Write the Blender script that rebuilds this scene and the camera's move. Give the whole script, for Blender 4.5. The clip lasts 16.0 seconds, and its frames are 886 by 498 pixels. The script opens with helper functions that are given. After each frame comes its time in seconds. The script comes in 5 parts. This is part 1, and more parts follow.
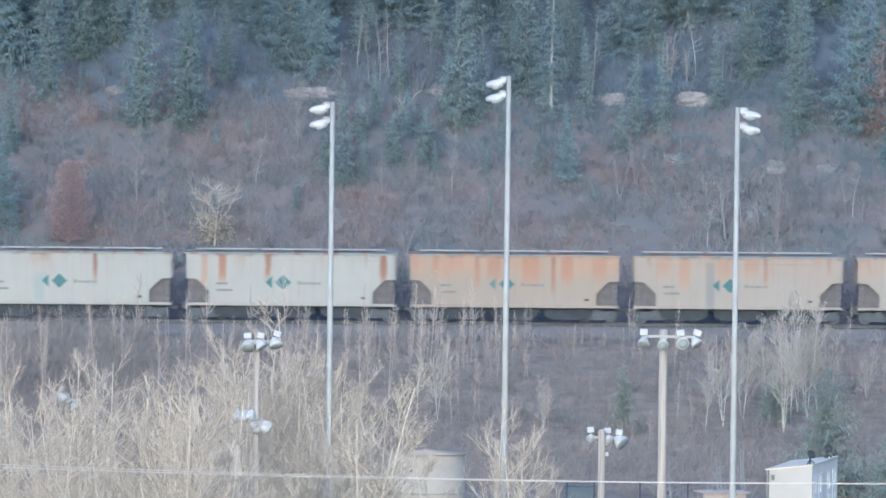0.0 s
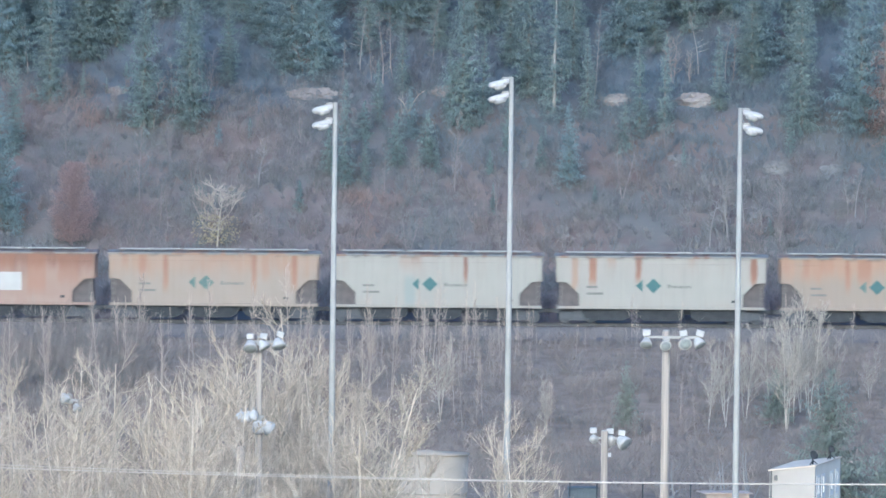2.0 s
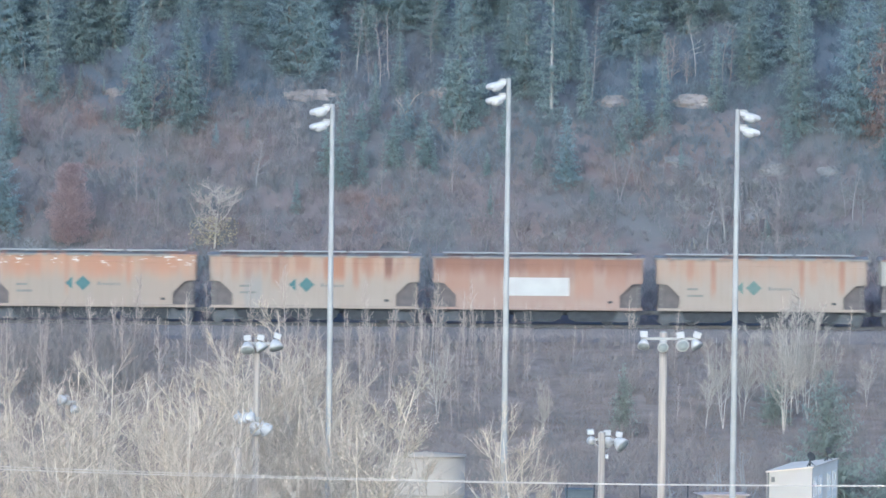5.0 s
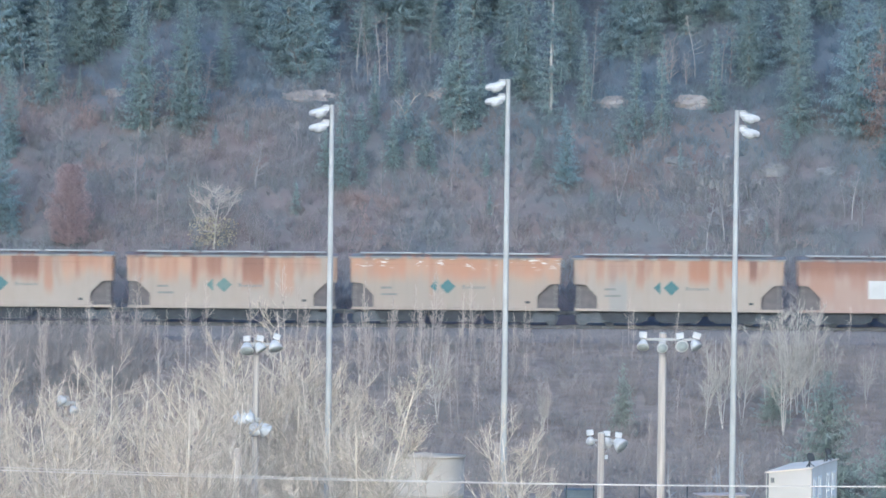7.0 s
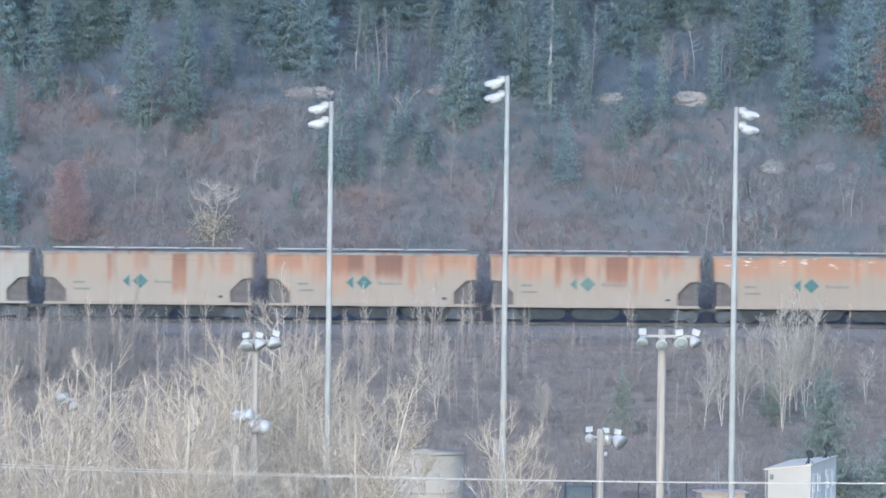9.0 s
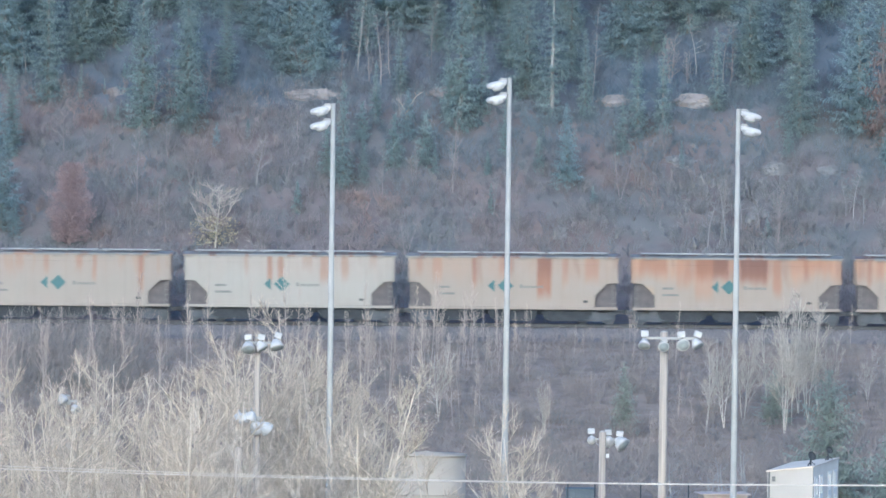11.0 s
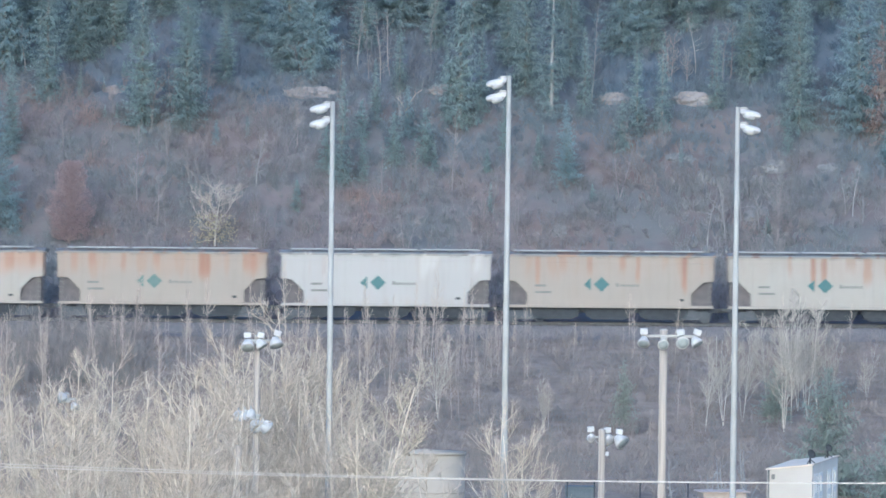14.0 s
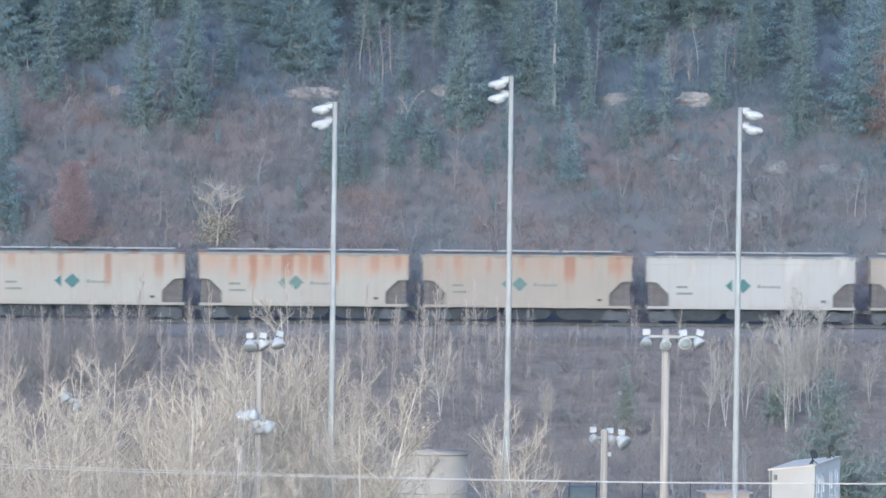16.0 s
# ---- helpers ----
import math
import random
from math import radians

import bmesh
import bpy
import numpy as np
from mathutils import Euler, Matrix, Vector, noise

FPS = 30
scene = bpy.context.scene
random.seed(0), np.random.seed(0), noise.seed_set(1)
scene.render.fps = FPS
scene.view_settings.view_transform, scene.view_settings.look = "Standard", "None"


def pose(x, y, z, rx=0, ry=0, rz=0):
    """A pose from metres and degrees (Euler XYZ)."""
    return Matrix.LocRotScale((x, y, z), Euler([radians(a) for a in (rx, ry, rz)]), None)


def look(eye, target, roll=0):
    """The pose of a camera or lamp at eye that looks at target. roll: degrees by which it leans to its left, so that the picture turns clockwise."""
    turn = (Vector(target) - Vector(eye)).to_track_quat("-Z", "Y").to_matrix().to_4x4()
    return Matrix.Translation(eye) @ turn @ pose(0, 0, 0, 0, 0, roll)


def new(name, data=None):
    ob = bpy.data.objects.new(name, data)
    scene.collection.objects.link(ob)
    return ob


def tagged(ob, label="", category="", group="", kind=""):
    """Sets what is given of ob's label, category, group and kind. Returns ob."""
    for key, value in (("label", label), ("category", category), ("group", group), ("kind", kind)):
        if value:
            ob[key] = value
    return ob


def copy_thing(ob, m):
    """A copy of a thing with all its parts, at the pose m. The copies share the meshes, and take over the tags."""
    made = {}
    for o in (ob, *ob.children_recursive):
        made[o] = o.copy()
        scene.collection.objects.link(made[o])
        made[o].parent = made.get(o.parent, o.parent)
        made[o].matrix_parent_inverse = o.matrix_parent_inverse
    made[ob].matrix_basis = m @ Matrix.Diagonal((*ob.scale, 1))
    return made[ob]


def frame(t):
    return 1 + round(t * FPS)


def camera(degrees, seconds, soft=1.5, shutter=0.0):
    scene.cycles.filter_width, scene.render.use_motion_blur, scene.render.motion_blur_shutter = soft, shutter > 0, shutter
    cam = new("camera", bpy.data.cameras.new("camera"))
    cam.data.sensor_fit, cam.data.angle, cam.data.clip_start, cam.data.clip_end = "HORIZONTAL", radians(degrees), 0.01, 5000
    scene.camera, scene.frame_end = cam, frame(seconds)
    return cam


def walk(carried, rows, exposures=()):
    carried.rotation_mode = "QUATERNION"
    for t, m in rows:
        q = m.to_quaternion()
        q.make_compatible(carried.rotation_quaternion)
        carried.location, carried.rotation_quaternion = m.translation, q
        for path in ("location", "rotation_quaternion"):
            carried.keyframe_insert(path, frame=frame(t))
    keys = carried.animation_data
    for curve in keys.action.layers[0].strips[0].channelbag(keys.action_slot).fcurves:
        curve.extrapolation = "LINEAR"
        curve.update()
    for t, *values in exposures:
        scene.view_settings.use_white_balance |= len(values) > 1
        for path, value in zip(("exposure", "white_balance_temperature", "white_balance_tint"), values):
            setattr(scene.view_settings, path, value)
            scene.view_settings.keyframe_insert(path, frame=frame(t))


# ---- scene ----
# ---------------------------------------------------------------- camera
# Long lens held by hand on a bank across the valley; it only trembles.
cam = camera(5.66, 16.0, soft=1.6, shutter=0.5)
CAM = (0.0, 0.0, 21.7)
TILT = math.tan(radians(1.6))
F = 15859.0
# seconds, tremble to the right and down, in units of 1/F
TREMBLE = [
    (0.0, 0.0, 0.0), (0.5, 1.7, 1.6), (1.0, 4.7, 0.0), (1.5, 4.6, 0.0), (2.0, 4.9, 1.1), (2.5, 1.0, 0.8),
    (3.0, -1.6, -0.3), (3.5, 0.0, -1.4), (4.0, 1.4, 2.0), (5.2, -0.5, 4.0), (6.5, -3.1, 5.9), (7.0, -1.0, 5.1),
    (7.5, -1.6, 3.1), (8.0, 0.1, 2.1), (8.5, -1.4, 0.6), (9.0, -2.4, -0.6), (10.2, -0.4, 1.4), (11.5, 1.7, 3.2),
    (12.0, 0.1, 0.3), (12.5, -1.7, -1.5), (13.0, 1.9, 0.3), (13.5, 1.3, 2.0), (14.0, 0.3, -0.8), (14.5, 0.0, 1.0),
    (15.0, 4.6, -2.8), (15.5, 4.7, -1.2), (16.0, 4.5, 0.0)]
walk(cam, [(t, look(CAM, (-dx * 600 / F, 600, CAM[2] - 600 * TILT + dy * 600 / F), 0.7)) for t, dx, dy in TREMBLE],
     exposures=[(0.0, 1.58, 4390, 4), (14.05, 1.58, 4390, 4), (14.4, 1.52, 4420, 5), (16.0, 1.52, 4420, 5)])

# ---------------------------------------------------------------- light
world = bpy.data.worlds.new("hazy_sky")
scene.world = world
world.use_nodes = True
wn = world.node_tree
sky = wn.nodes.new("ShaderNodeTexSky")
sky.sky_type, sky.sun_disc = "NISHITA", False
sky.sun_elevation, sky.sun_rotation = radians(15), radians(190)
sky.air_density, sky.dust_density = 1.0, 3.0
wn.links.new(sky.outputs[0], wn.nodes["Background"].inputs["Color"])
wn.nodes["Background"].inputs["Strength"].default_value = 0.13
sun_data = bpy.data.lights.new("sun", "SUN")
sun_data.energy, sun_data.angle, sun_data.color = 0.6, radians(60), (1.0, 0.86, 0.70)
sun = new("sun", sun_data)
# low hazy sun behind the camera, veiled by haze
SUN_DIR = Vector((math.sin(radians(190)) * math.cos(radians(15)), math.cos(radians(190)) * math.cos(radians(15)), math.sin(radians(15))))
sun.matrix_basis = look(SUN_DIR * 100, (0, 0, 0))
# ---------------------------------------------------------------- materials
class Nodes:
    """A small writer of node materials."""

    def __init__(self, name, rough=0.8, metal=0.0, spec=0.3):
        self.mat = bpy.data.materials.new(name)
        self.mat.use_nodes = True
        self.tree = self.mat.node_tree
        self.b = self.tree.nodes["Principled BSDF"]
        self.b.inputs["Roughness"].default_value = rough
        self.b.inputs["Metallic"].default_value = metal
        self.b.inputs["Specular IOR Level"].default_value = spec
        self.co = self.tree.nodes.new("ShaderNodeTexCoord")

    def link(self, a, b):
        self.tree.links.new(a, b)

    def coords(self, scale, kind="Object", offset=(0, 0, 0)):
        m = self.tree.nodes.new("ShaderNodeMapping")
        m.inputs["Scale"].default_value = scale
        m.inputs["Location"].default_value = offset
        self.link(self.co.outputs[kind], m.inputs["Vector"])
        return m.outputs["Vector"]

    def noise(self, vec, scale, detail=4, rough=0.55):
        n = self.tree.nodes.new("ShaderNodeTexNoise")
        n.inputs["Scale"].default_value, n.inputs["Detail"].default_value = scale, detail
        n.inputs["Roughness"].default_value = rough
        self.link(vec, n.inputs["Vector"])
        return n.outputs["Fac"]

    def ramp(self, fac, lo, hi):
        r = self.tree.nodes.new("ShaderNodeMapRange")
        r.inputs["From Min"].default_value, r.inputs["From Max"].default_value = lo, hi
        r.interpolation_type = "SMOOTHSTEP"
        self.link(fac, r.inputs["Value"])
        return r.outputs["Result"]

    def math(self, op, a, b, clamp=True):
        m = self.tree.nodes.new("ShaderNodeMath")
        m.operation = op
        m.use_clamp = clamp
        for i, v in enumerate((a, b)):
            if isinstance(v, (int, float)):
                m.inputs[i].default_value = v
            else:
                self.link(v, m.inputs[i])
        return m.outputs[0]

    def mix(self, fac, a, b, blend="MIX"):
        m = self.tree.nodes.new("ShaderNodeMix")
        m.data_type, m.blend_type = "RGBA", blend
        if isinstance(fac, (int, float)):
            m.inputs[0].default_value = fac
        else:
            self.link(fac, m.inputs[0])
        for i, v in ((6, a), (7, b)):
            if isinstance(v, tuple):
                m.inputs[i].default_value = (*v, 1)
            else:
                self.link(v, m.inputs[i])
        return m.outputs[2]

    def colour(self, out):
        if isinstance(out, tuple):
            self.b.inputs["Base Color"].default_value = (*out, 1)
        else:
            self.link(out, self.b.inputs["Base Color"])
        return self

    def bump(self, height, strength=0.4, distance=0.02):
        n = self.tree.nodes.new("ShaderNodeBump")
        n.inputs["Strength"].default_value, n.inputs["Distance"].default_value = strength, distance
        self.link(height, n.inputs["Height"])
        self.link(n.outputs[0], self.b.inputs["Normal"])
        return self

    def island(self):
        g = self.tree.nodes.new("ShaderNodeNewGeometry")
        return g.outputs["Random Per Island"]

    def object_random(self):
        return self.tree.nodes.new("ShaderNodeObjectInfo").outputs["Random"]


def plain(name, c1, c2, scale=3.0, rough=0.7, metal=0.0, bump=0.2, fine=30.0):
    """Two tones mixed by large stains and fine grain."""
    n = Nodes(name, rough, metal)
    v = n.coords((1, 1, 1))
    a, b = n.noise(v, scale), n.noise(v, fine, 2)
    n.colour(n.mix(n.math("ADD", n.math("MULTIPLY", n.ramp(a, 0.3, 0.7), 0.7), n.math("MULTIPLY", b, 0.3)), c1, c2))
    return n.bump(b, bump, 0.02).mat


def car_paint(name, base, faded, rust, amount, seed, strong=0.5, runs=(), soak=0.0, flakes=0.0, loose=1.0, patches=()):
    """Chalky freight-car paint with rust running down from the roof joint."""
    n = Nodes(name, 0.65)
    v = n.coords((1, 1, 1), offset=(seed * 7.3, seed * 1.7, 0))
    streak = n.noise(n.coords((1.25, 0.2, 0.11), offset=(seed * 11.1, 0, seed)), 1.0, 3, 0.55)
    fine = n.noise(n.coords((5.0, 0.5, 0.22), offset=(seed * 5.7, 0, 0)), 1.0, 4, 0.65)
    wide = n.noise(n.coords((0.35, 0.2, 0.3), offset=(seed * 3.3, 0, 0)), 1.0, 2)
    xyz = n.tree.nodes.new("ShaderNodeSeparateXYZ")
    n.link(n.co.outputs["Object"], xyz.inputs[0])
    long = n.noise(n.coords((1.3, 0.2, 0.02), offset=(seed * 9.1, 3, 0)), 1.0, 2, 0.6)
    reach = n.ramp(n.math("ADD", n.ramp(xyz.outputs["Z"], 1.0, 4.9), n.math("MULTIPLY", long, 1.5), False), 1.22, 1.55)
    run = n.math("MULTIPLY", n.ramp(streak, 0.55 - 0.13 * amount, 0.62 - 0.11 * amount), n.math("ADD", n.math("MULTIPLY", reach, 0.9), 0.06))
    run = n.math("MULTIPLY", run, n.math("ADD", n.math("MULTIPLY", n.ramp(fine, 0.3, 0.65), 0.5), 0.5))
    wash = n.math("MULTIPLY", n.ramp(wide, 0.42, 0.72), 0.5 * amount)
    c = n.mix(n.noise(v, 0.8, 5), base, faded)
    c = n.mix(wash, c, tuple(0.4 * r + 0.6 * f for r, f in zip(rust, faded)))
    # dull vertical weathering and faint sheet seams
    c = n.mix(n.math("MULTIPLY", n.ramp(fine, 0.5, 0.75), 0.22), c, tuple(0.62 * f for f in faded))
    seam = n.tree.nodes.new("ShaderNodeMath")
    seam.operation = "PINGPONG"
    seam.inputs[1].default_value = 1.35
    n.link(xyz.outputs["X"], seam.inputs[0])
    c = n.mix(n.math("MULTIPLY", n.ramp(seam.outputs[0], 0.06, 0.0), 0.16), c, tuple(0.55 * f for f in faded))
    for x, width, low, high, tone, alpha in patches:
        # a sheet painted over in another tone
        off = n.math("ABSOLUTE", n.math("SUBTRACT", xyz.outputs["X"], x, False), 0, False)
        p = n.math("MULTIPLY", n.ramp(off, width * 0.5 + 0.14, width * 0.5 - 0.06), n.ramp(xyz.outputs["Z"], low - 0.3, low + 0.3))
        p = n.math("MULTIPLY", p, n.ramp(xyz.outputs["Z"], high + 0.3, high - 0.3))
        c = n.mix(n.math("MULTIPLY", p, alpha), c, tone)
    # the upper side soaked with rust
    edge = n.math("ADD", xyz.outputs["Z"], n.math("MULTIPLY", n.noise(n.coords((0.9, 0.2, 0.1), offset=(seed * 4.3, 0, 0)), 1.0, 4, 0.65), 2.4, False), False)
    soaked = n.math("MULTIPLY", n.ramp(edge, 3.7, 5.2), n.ramp(n.noise(n.coords((0.9, 0.2, 0.1), offset=(seed * 2.9, 0, 5)), 1.0, 4, 0.6), 0.26, 0.56))
    c = n.mix(n.math("MULTIPLY", soaked, soak), c, (0.262, 0.15, 0.092))
    halo = n.math("MULTIPLY", n.ramp(streak, 0.49 - 0.13 * amount, 0.60 - 0.11 * amount), n.math("ADD", n.math("MULTIPLY", reach, 0.5), 0.12))
    c = n.mix(n.math("MULTIPLY", halo, 0.7 * loose), c, tuple(0.6 * r + 0.4 * f for r, f in zip((0.23, 0.14, 0.092), faded)))
    c = n.mix(n.math("MULTIPLY", run, (0.7 + 0.4 * strong) * loose), c, rust)
    # the runs that mark this car: place along the side, width, length, depth of colour, cover
    ragged = n.math("MULTIPLY", n.math("SUBTRACT", n.noise(n.coords((3.5, 1, 0.5), offset=(seed, 0, 0)), 1.0, 4, 0.7), 0.5, False), 0.42, False)
    shift = n.math("ADD", xyz.outputs["X"], ragged, False)
    high = n.ramp(xyz.outputs["Z"], 2.4, 4.2)
    for x, width, length, depth, cover in runs:
        off = n.math("ABSOLUTE", n.math("SUBTRACT", shift, x, False), 0, False)
        col = n.ramp(off, width * 0.5 + 0.11, width * 0.5 - 0.09)
        end = n.math("ADD", xyz.outputs["Z"], n.math("MULTIPLY", ragged, 2.2, False), False)
        col = n.math("MULTIPLY", col, n.ramp(end, 4.45 - length - 0.45, 4.45 - length + 0.6))
        col = n.math("MULTIPLY", col, n.math("ADD", n.math("MULTIPLY", fine, 0.8), 0.6))
        dark = tuple((1 - depth) * o + depth * d for o, d in zip((0.245, 0.125, 0.07), (0.092, 0.045, 0.036)))
        pale = tuple(0.4 * o + 0.6 * d for o, d in zip((0.265, 0.142, 0.082), dark))
        c = n.mix(n.math("MULTIPLY", col, cover), c, n.mix(high, pale, dark))
    grime = n.math("MULTIPLY", n.ramp(xyz.outputs["Z"], 1.9, 1.1), n.ramp(n.noise(n.coords((2, 2, 0.5)), 1.5, 4), 0.35, 0.75))
    c = n.mix(n.math("MULTIPLY", grime, 0.5), c, (0.235, 0.197, 0.163))
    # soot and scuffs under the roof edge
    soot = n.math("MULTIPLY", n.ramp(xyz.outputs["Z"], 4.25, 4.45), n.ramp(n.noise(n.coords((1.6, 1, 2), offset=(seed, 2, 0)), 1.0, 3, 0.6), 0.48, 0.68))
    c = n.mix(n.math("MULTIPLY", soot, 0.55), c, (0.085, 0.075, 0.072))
    if flakes:
        # scraps of newer paint left below the roof
        bits = n.math("MULTIPLY", n.ramp(n.noise(n.coords((2.0, 1, 4.0)), 1.0, 3, 0.6), 0.59, 0.64), n.ramp(xyz.outputs["Z"], 3.6, 4.1))
        c = n.mix(n.math("MULTIPLY", bits, flakes), c, (0.42, 0.40, 0.37))
    n.colour(c)
    return n.bump(n.noise(v, 9, 3), 0.15, 0.02).mat


def veg(name, tones, patch=0.12, rough=0.85, upper=None):
    """Stems or needles: the tone varies from piece to piece and in patches over the slope."""
    n = Nodes(name, rough, 0, 0.15)
    c = n.mix(n.island(), tones[0], tones[1])
    p = n.ramp(n.noise(n.coords((1, 1, 1)), patch, 4), 0.35, 0.65)
    c = n.mix(n.math("MULTIPLY", p, 0.8), c, tones[2])
    if len(tones) > 3:
        q = n.ramp(n.noise(n.coords((1, 1, 1), offset=(31, 7, 3)), patch * 1.7, 3), 0.55, 0.7)
        c = n.mix(n.math("MULTIPLY", q, 0.75), c, tones[3])
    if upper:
        # slate tone higher up and eastward: evergreen cover plus haze put into the colour
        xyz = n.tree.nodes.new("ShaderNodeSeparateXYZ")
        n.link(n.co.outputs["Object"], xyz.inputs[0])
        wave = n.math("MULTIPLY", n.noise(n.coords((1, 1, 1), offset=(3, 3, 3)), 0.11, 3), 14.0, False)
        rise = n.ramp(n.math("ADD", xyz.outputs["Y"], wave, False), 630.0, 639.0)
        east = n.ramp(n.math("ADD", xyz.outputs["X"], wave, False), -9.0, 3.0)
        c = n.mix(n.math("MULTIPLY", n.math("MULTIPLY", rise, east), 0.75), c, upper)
    n.colour(c)
    return n.mat


def tree_tone(name, a, b, rnd=0.5, haze_sheen=0.0, through_light=0.0):
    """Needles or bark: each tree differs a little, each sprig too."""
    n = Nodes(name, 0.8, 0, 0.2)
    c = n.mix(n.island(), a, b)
    # a pale sheen lifts dark crowns, imitating haze over the needles
    n.b.inputs["Sheen Weight"].default_value = haze_sheen
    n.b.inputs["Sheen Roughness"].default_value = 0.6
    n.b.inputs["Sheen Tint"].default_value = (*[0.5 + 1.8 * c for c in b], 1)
    hue = n.tree.nodes.new("ShaderNodeHueSaturation")
    val = n.tree.nodes.new("ShaderNodeMapRange")
    val.inputs["To Min"].default_value, val.inputs["To Max"].default_value = 1 - rnd / 2, 1 + rnd / 2
    n.link(n.object_random(), val.inputs["Value"])
    n.link(val.outputs[0], hue.inputs["Value"])
    n.link(c, hue.inputs["Color"])
    n.colour(hue.outputs[0])
    if through_light:
        # thin sprays let some light through
        thin = n.tree.nodes.new("ShaderNodeBsdfTranslucent")
        both = n.tree.nodes.new("ShaderNodeMixShader")
        both.inputs[0].default_value = through_light
        n.link(hue.outputs[0], thin.inputs["Color"])
        n.link(n.b.outputs[0], both.inputs[1])
        n.link(thin.outputs[0], both.inputs[2])
        n.link(both.outputs[0], n.tree.nodes["Material Output"].inputs["Surface"])
    return n.mat


# Slope needle tones raised and blued: distance haze put into base colour and sheen.
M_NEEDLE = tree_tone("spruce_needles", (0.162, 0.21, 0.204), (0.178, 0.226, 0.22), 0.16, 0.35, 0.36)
M_NEEDLE_HAZED = tree_tone("hazed_spruce_needles", (0.158, 0.212, 0.224), (0.175, 0.23, 0.242), 0.22, 0.35, 0.36)
M_NEEDLE_RED = tree_tone("rusty_needles", (0.19, 0.142, 0.128), (0.235, 0.178, 0.16), 0.3, 0.3, 0.35)
M_SPRUCE_BARK = tree_tone("spruce_bark", (0.15, 0.147, 0.138), (0.21, 0.205, 0.19), 0.3)
M_ASPEN = tree_tone("aspen_bark", (0.40, 0.336, 0.26), (0.51, 0.432, 0.342), 0.25)
M_TWIG = tree_tone("aspen_twigs", (0.272, 0.223, 0.174), (0.418, 0.352, 0.28), 0.25)
M_TWIG_BANK = tree_tone("sapling_twigs", (0.255, 0.213, 0.18), (0.335, 0.285, 0.243), 0.25)
M_TWIG_FAR = tree_tone("thicket_twigs", (0.165, 0.147, 0.142), (0.215, 0.194, 0.186), 0.3)
M_DEAD = tree_tone("dead_wood", (0.19, 0.183, 0.178), (0.245, 0.238, 0.228), 0.3)
M_NEEDLE_YOUNG = tree_tone("young_spruce_needles", (0.205, 0.218, 0.183), (0.23, 0.244, 0.205), 0.2, 0.3, 0.3)
M_LARCH = tree_tone("russet_needles", (0.232, 0.17, 0.16), (0.285, 0.212, 0.2), 0.1, 0.3, 0.3)
M_BIRCH_FAR = tree_tone("slope_birch_bark", (0.325, 0.29, 0.248), (0.415, 0.375, 0.326), 0.1)
M_BIRCH_TWIG = tree_tone("birch_twigs", (0.25, 0.222, 0.192), (0.325, 0.293, 0.257), 0.1)
M_BIRCH_SLOPE = tree_tone("beige_birch_bark", (0.29, 0.254, 0.21), (0.36, 0.318, 0.27), 0.1)
M_NEEDLE_BANK = tree_tone("bank_spruce_needles", (0.208, 0.234, 0.2), (0.232, 0.258, 0.222), 0.2, 0.3, 0.4)
M_YELLOW_LEAF = tree_tone("yellow_leaves", (0.33, 0.285, 0.17), (0.41, 0.36, 0.23), 0.2)
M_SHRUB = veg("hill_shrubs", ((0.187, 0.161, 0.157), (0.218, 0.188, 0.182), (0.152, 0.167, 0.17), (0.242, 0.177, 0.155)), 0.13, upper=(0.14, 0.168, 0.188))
# Undergrowth tinted slate blue, with the wood's shade and haze in its colour.
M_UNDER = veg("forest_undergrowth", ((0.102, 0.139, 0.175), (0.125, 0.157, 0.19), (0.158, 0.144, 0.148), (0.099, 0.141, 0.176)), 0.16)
M_BRUSH = veg("bank_brush", ((0.182, 0.153, 0.138), (0.245, 0.21, 0.187), (0.166, 0.155, 0.15)), 0.15)

M_GALV = plain("galvanised_steel", (0.238, 0.226, 0.208), (0.322, 0.308, 0.285), 0.8, 0.75, 0.0, 0.1)
M_LAMP = plain("white_lamp_housing", (0.325, 0.313, 0.30), (0.41, 0.395, 0.38), 4, 0.6)
M_LAMP_GLASS = plain("lamp_glass", (0.20, 0.212, 0.20), (0.285, 0.295, 0.28), 6, 0.2)
# Underframe steel in two tones: gear lightened, outlets darkened to imitate even hazy shade.
M_STEEL = plain("lifted_dark_steel", (0.058, 0.063, 0.072), (0.085, 0.088, 0.095), 3, 0.75, 0.1)
M_OUTLET = plain("shaded_outlet_steel", (0.026, 0.029, 0.034), (0.042, 0.045, 0.05), 3, 0.8, 0.1)
M_FRAME = plain("grimy_brown_steel", (0.075, 0.068, 0.07), (0.11, 0.097, 0.095), 2.5, 0.75)
M_ROOF = plain("car_roof_paint", (0.24, 0.232, 0.22), (0.318, 0.308, 0.293), 0.9, 0.8)
M_GREEN = plain("green_decal", (0.03, 0.082, 0.086), (0.043, 0.098, 0.10), 2, 0.5)
M_GREEN_FADED = plain("faded_green_decal", (0.06, 0.105, 0.098), (0.095, 0.13, 0.115), 2, 0.6)
M_BARS = plain("stencil_grey", (0.125, 0.118, 0.108), (0.165, 0.155, 0.143), 5, 0.9)
M_BLACK = plain("black_paint", (0.03, 0.03, 0.03), (0.05, 0.05, 0.05), 5, 0.6)
M_RAIL = plain("rail_steel", (0.05, 0.05, 0.052), (0.08, 0.078, 0.078), 6, 0.7, 0.15)
M_TIE = plain("tie_wood", (0.07, 0.06, 0.055), (0.13, 0.11, 0.10), 5, 0.9)
M_TANK = plain("tank_paint", (0.285, 0.242, 0.192), (0.33, 0.283, 0.228), 0.7, 0.8)
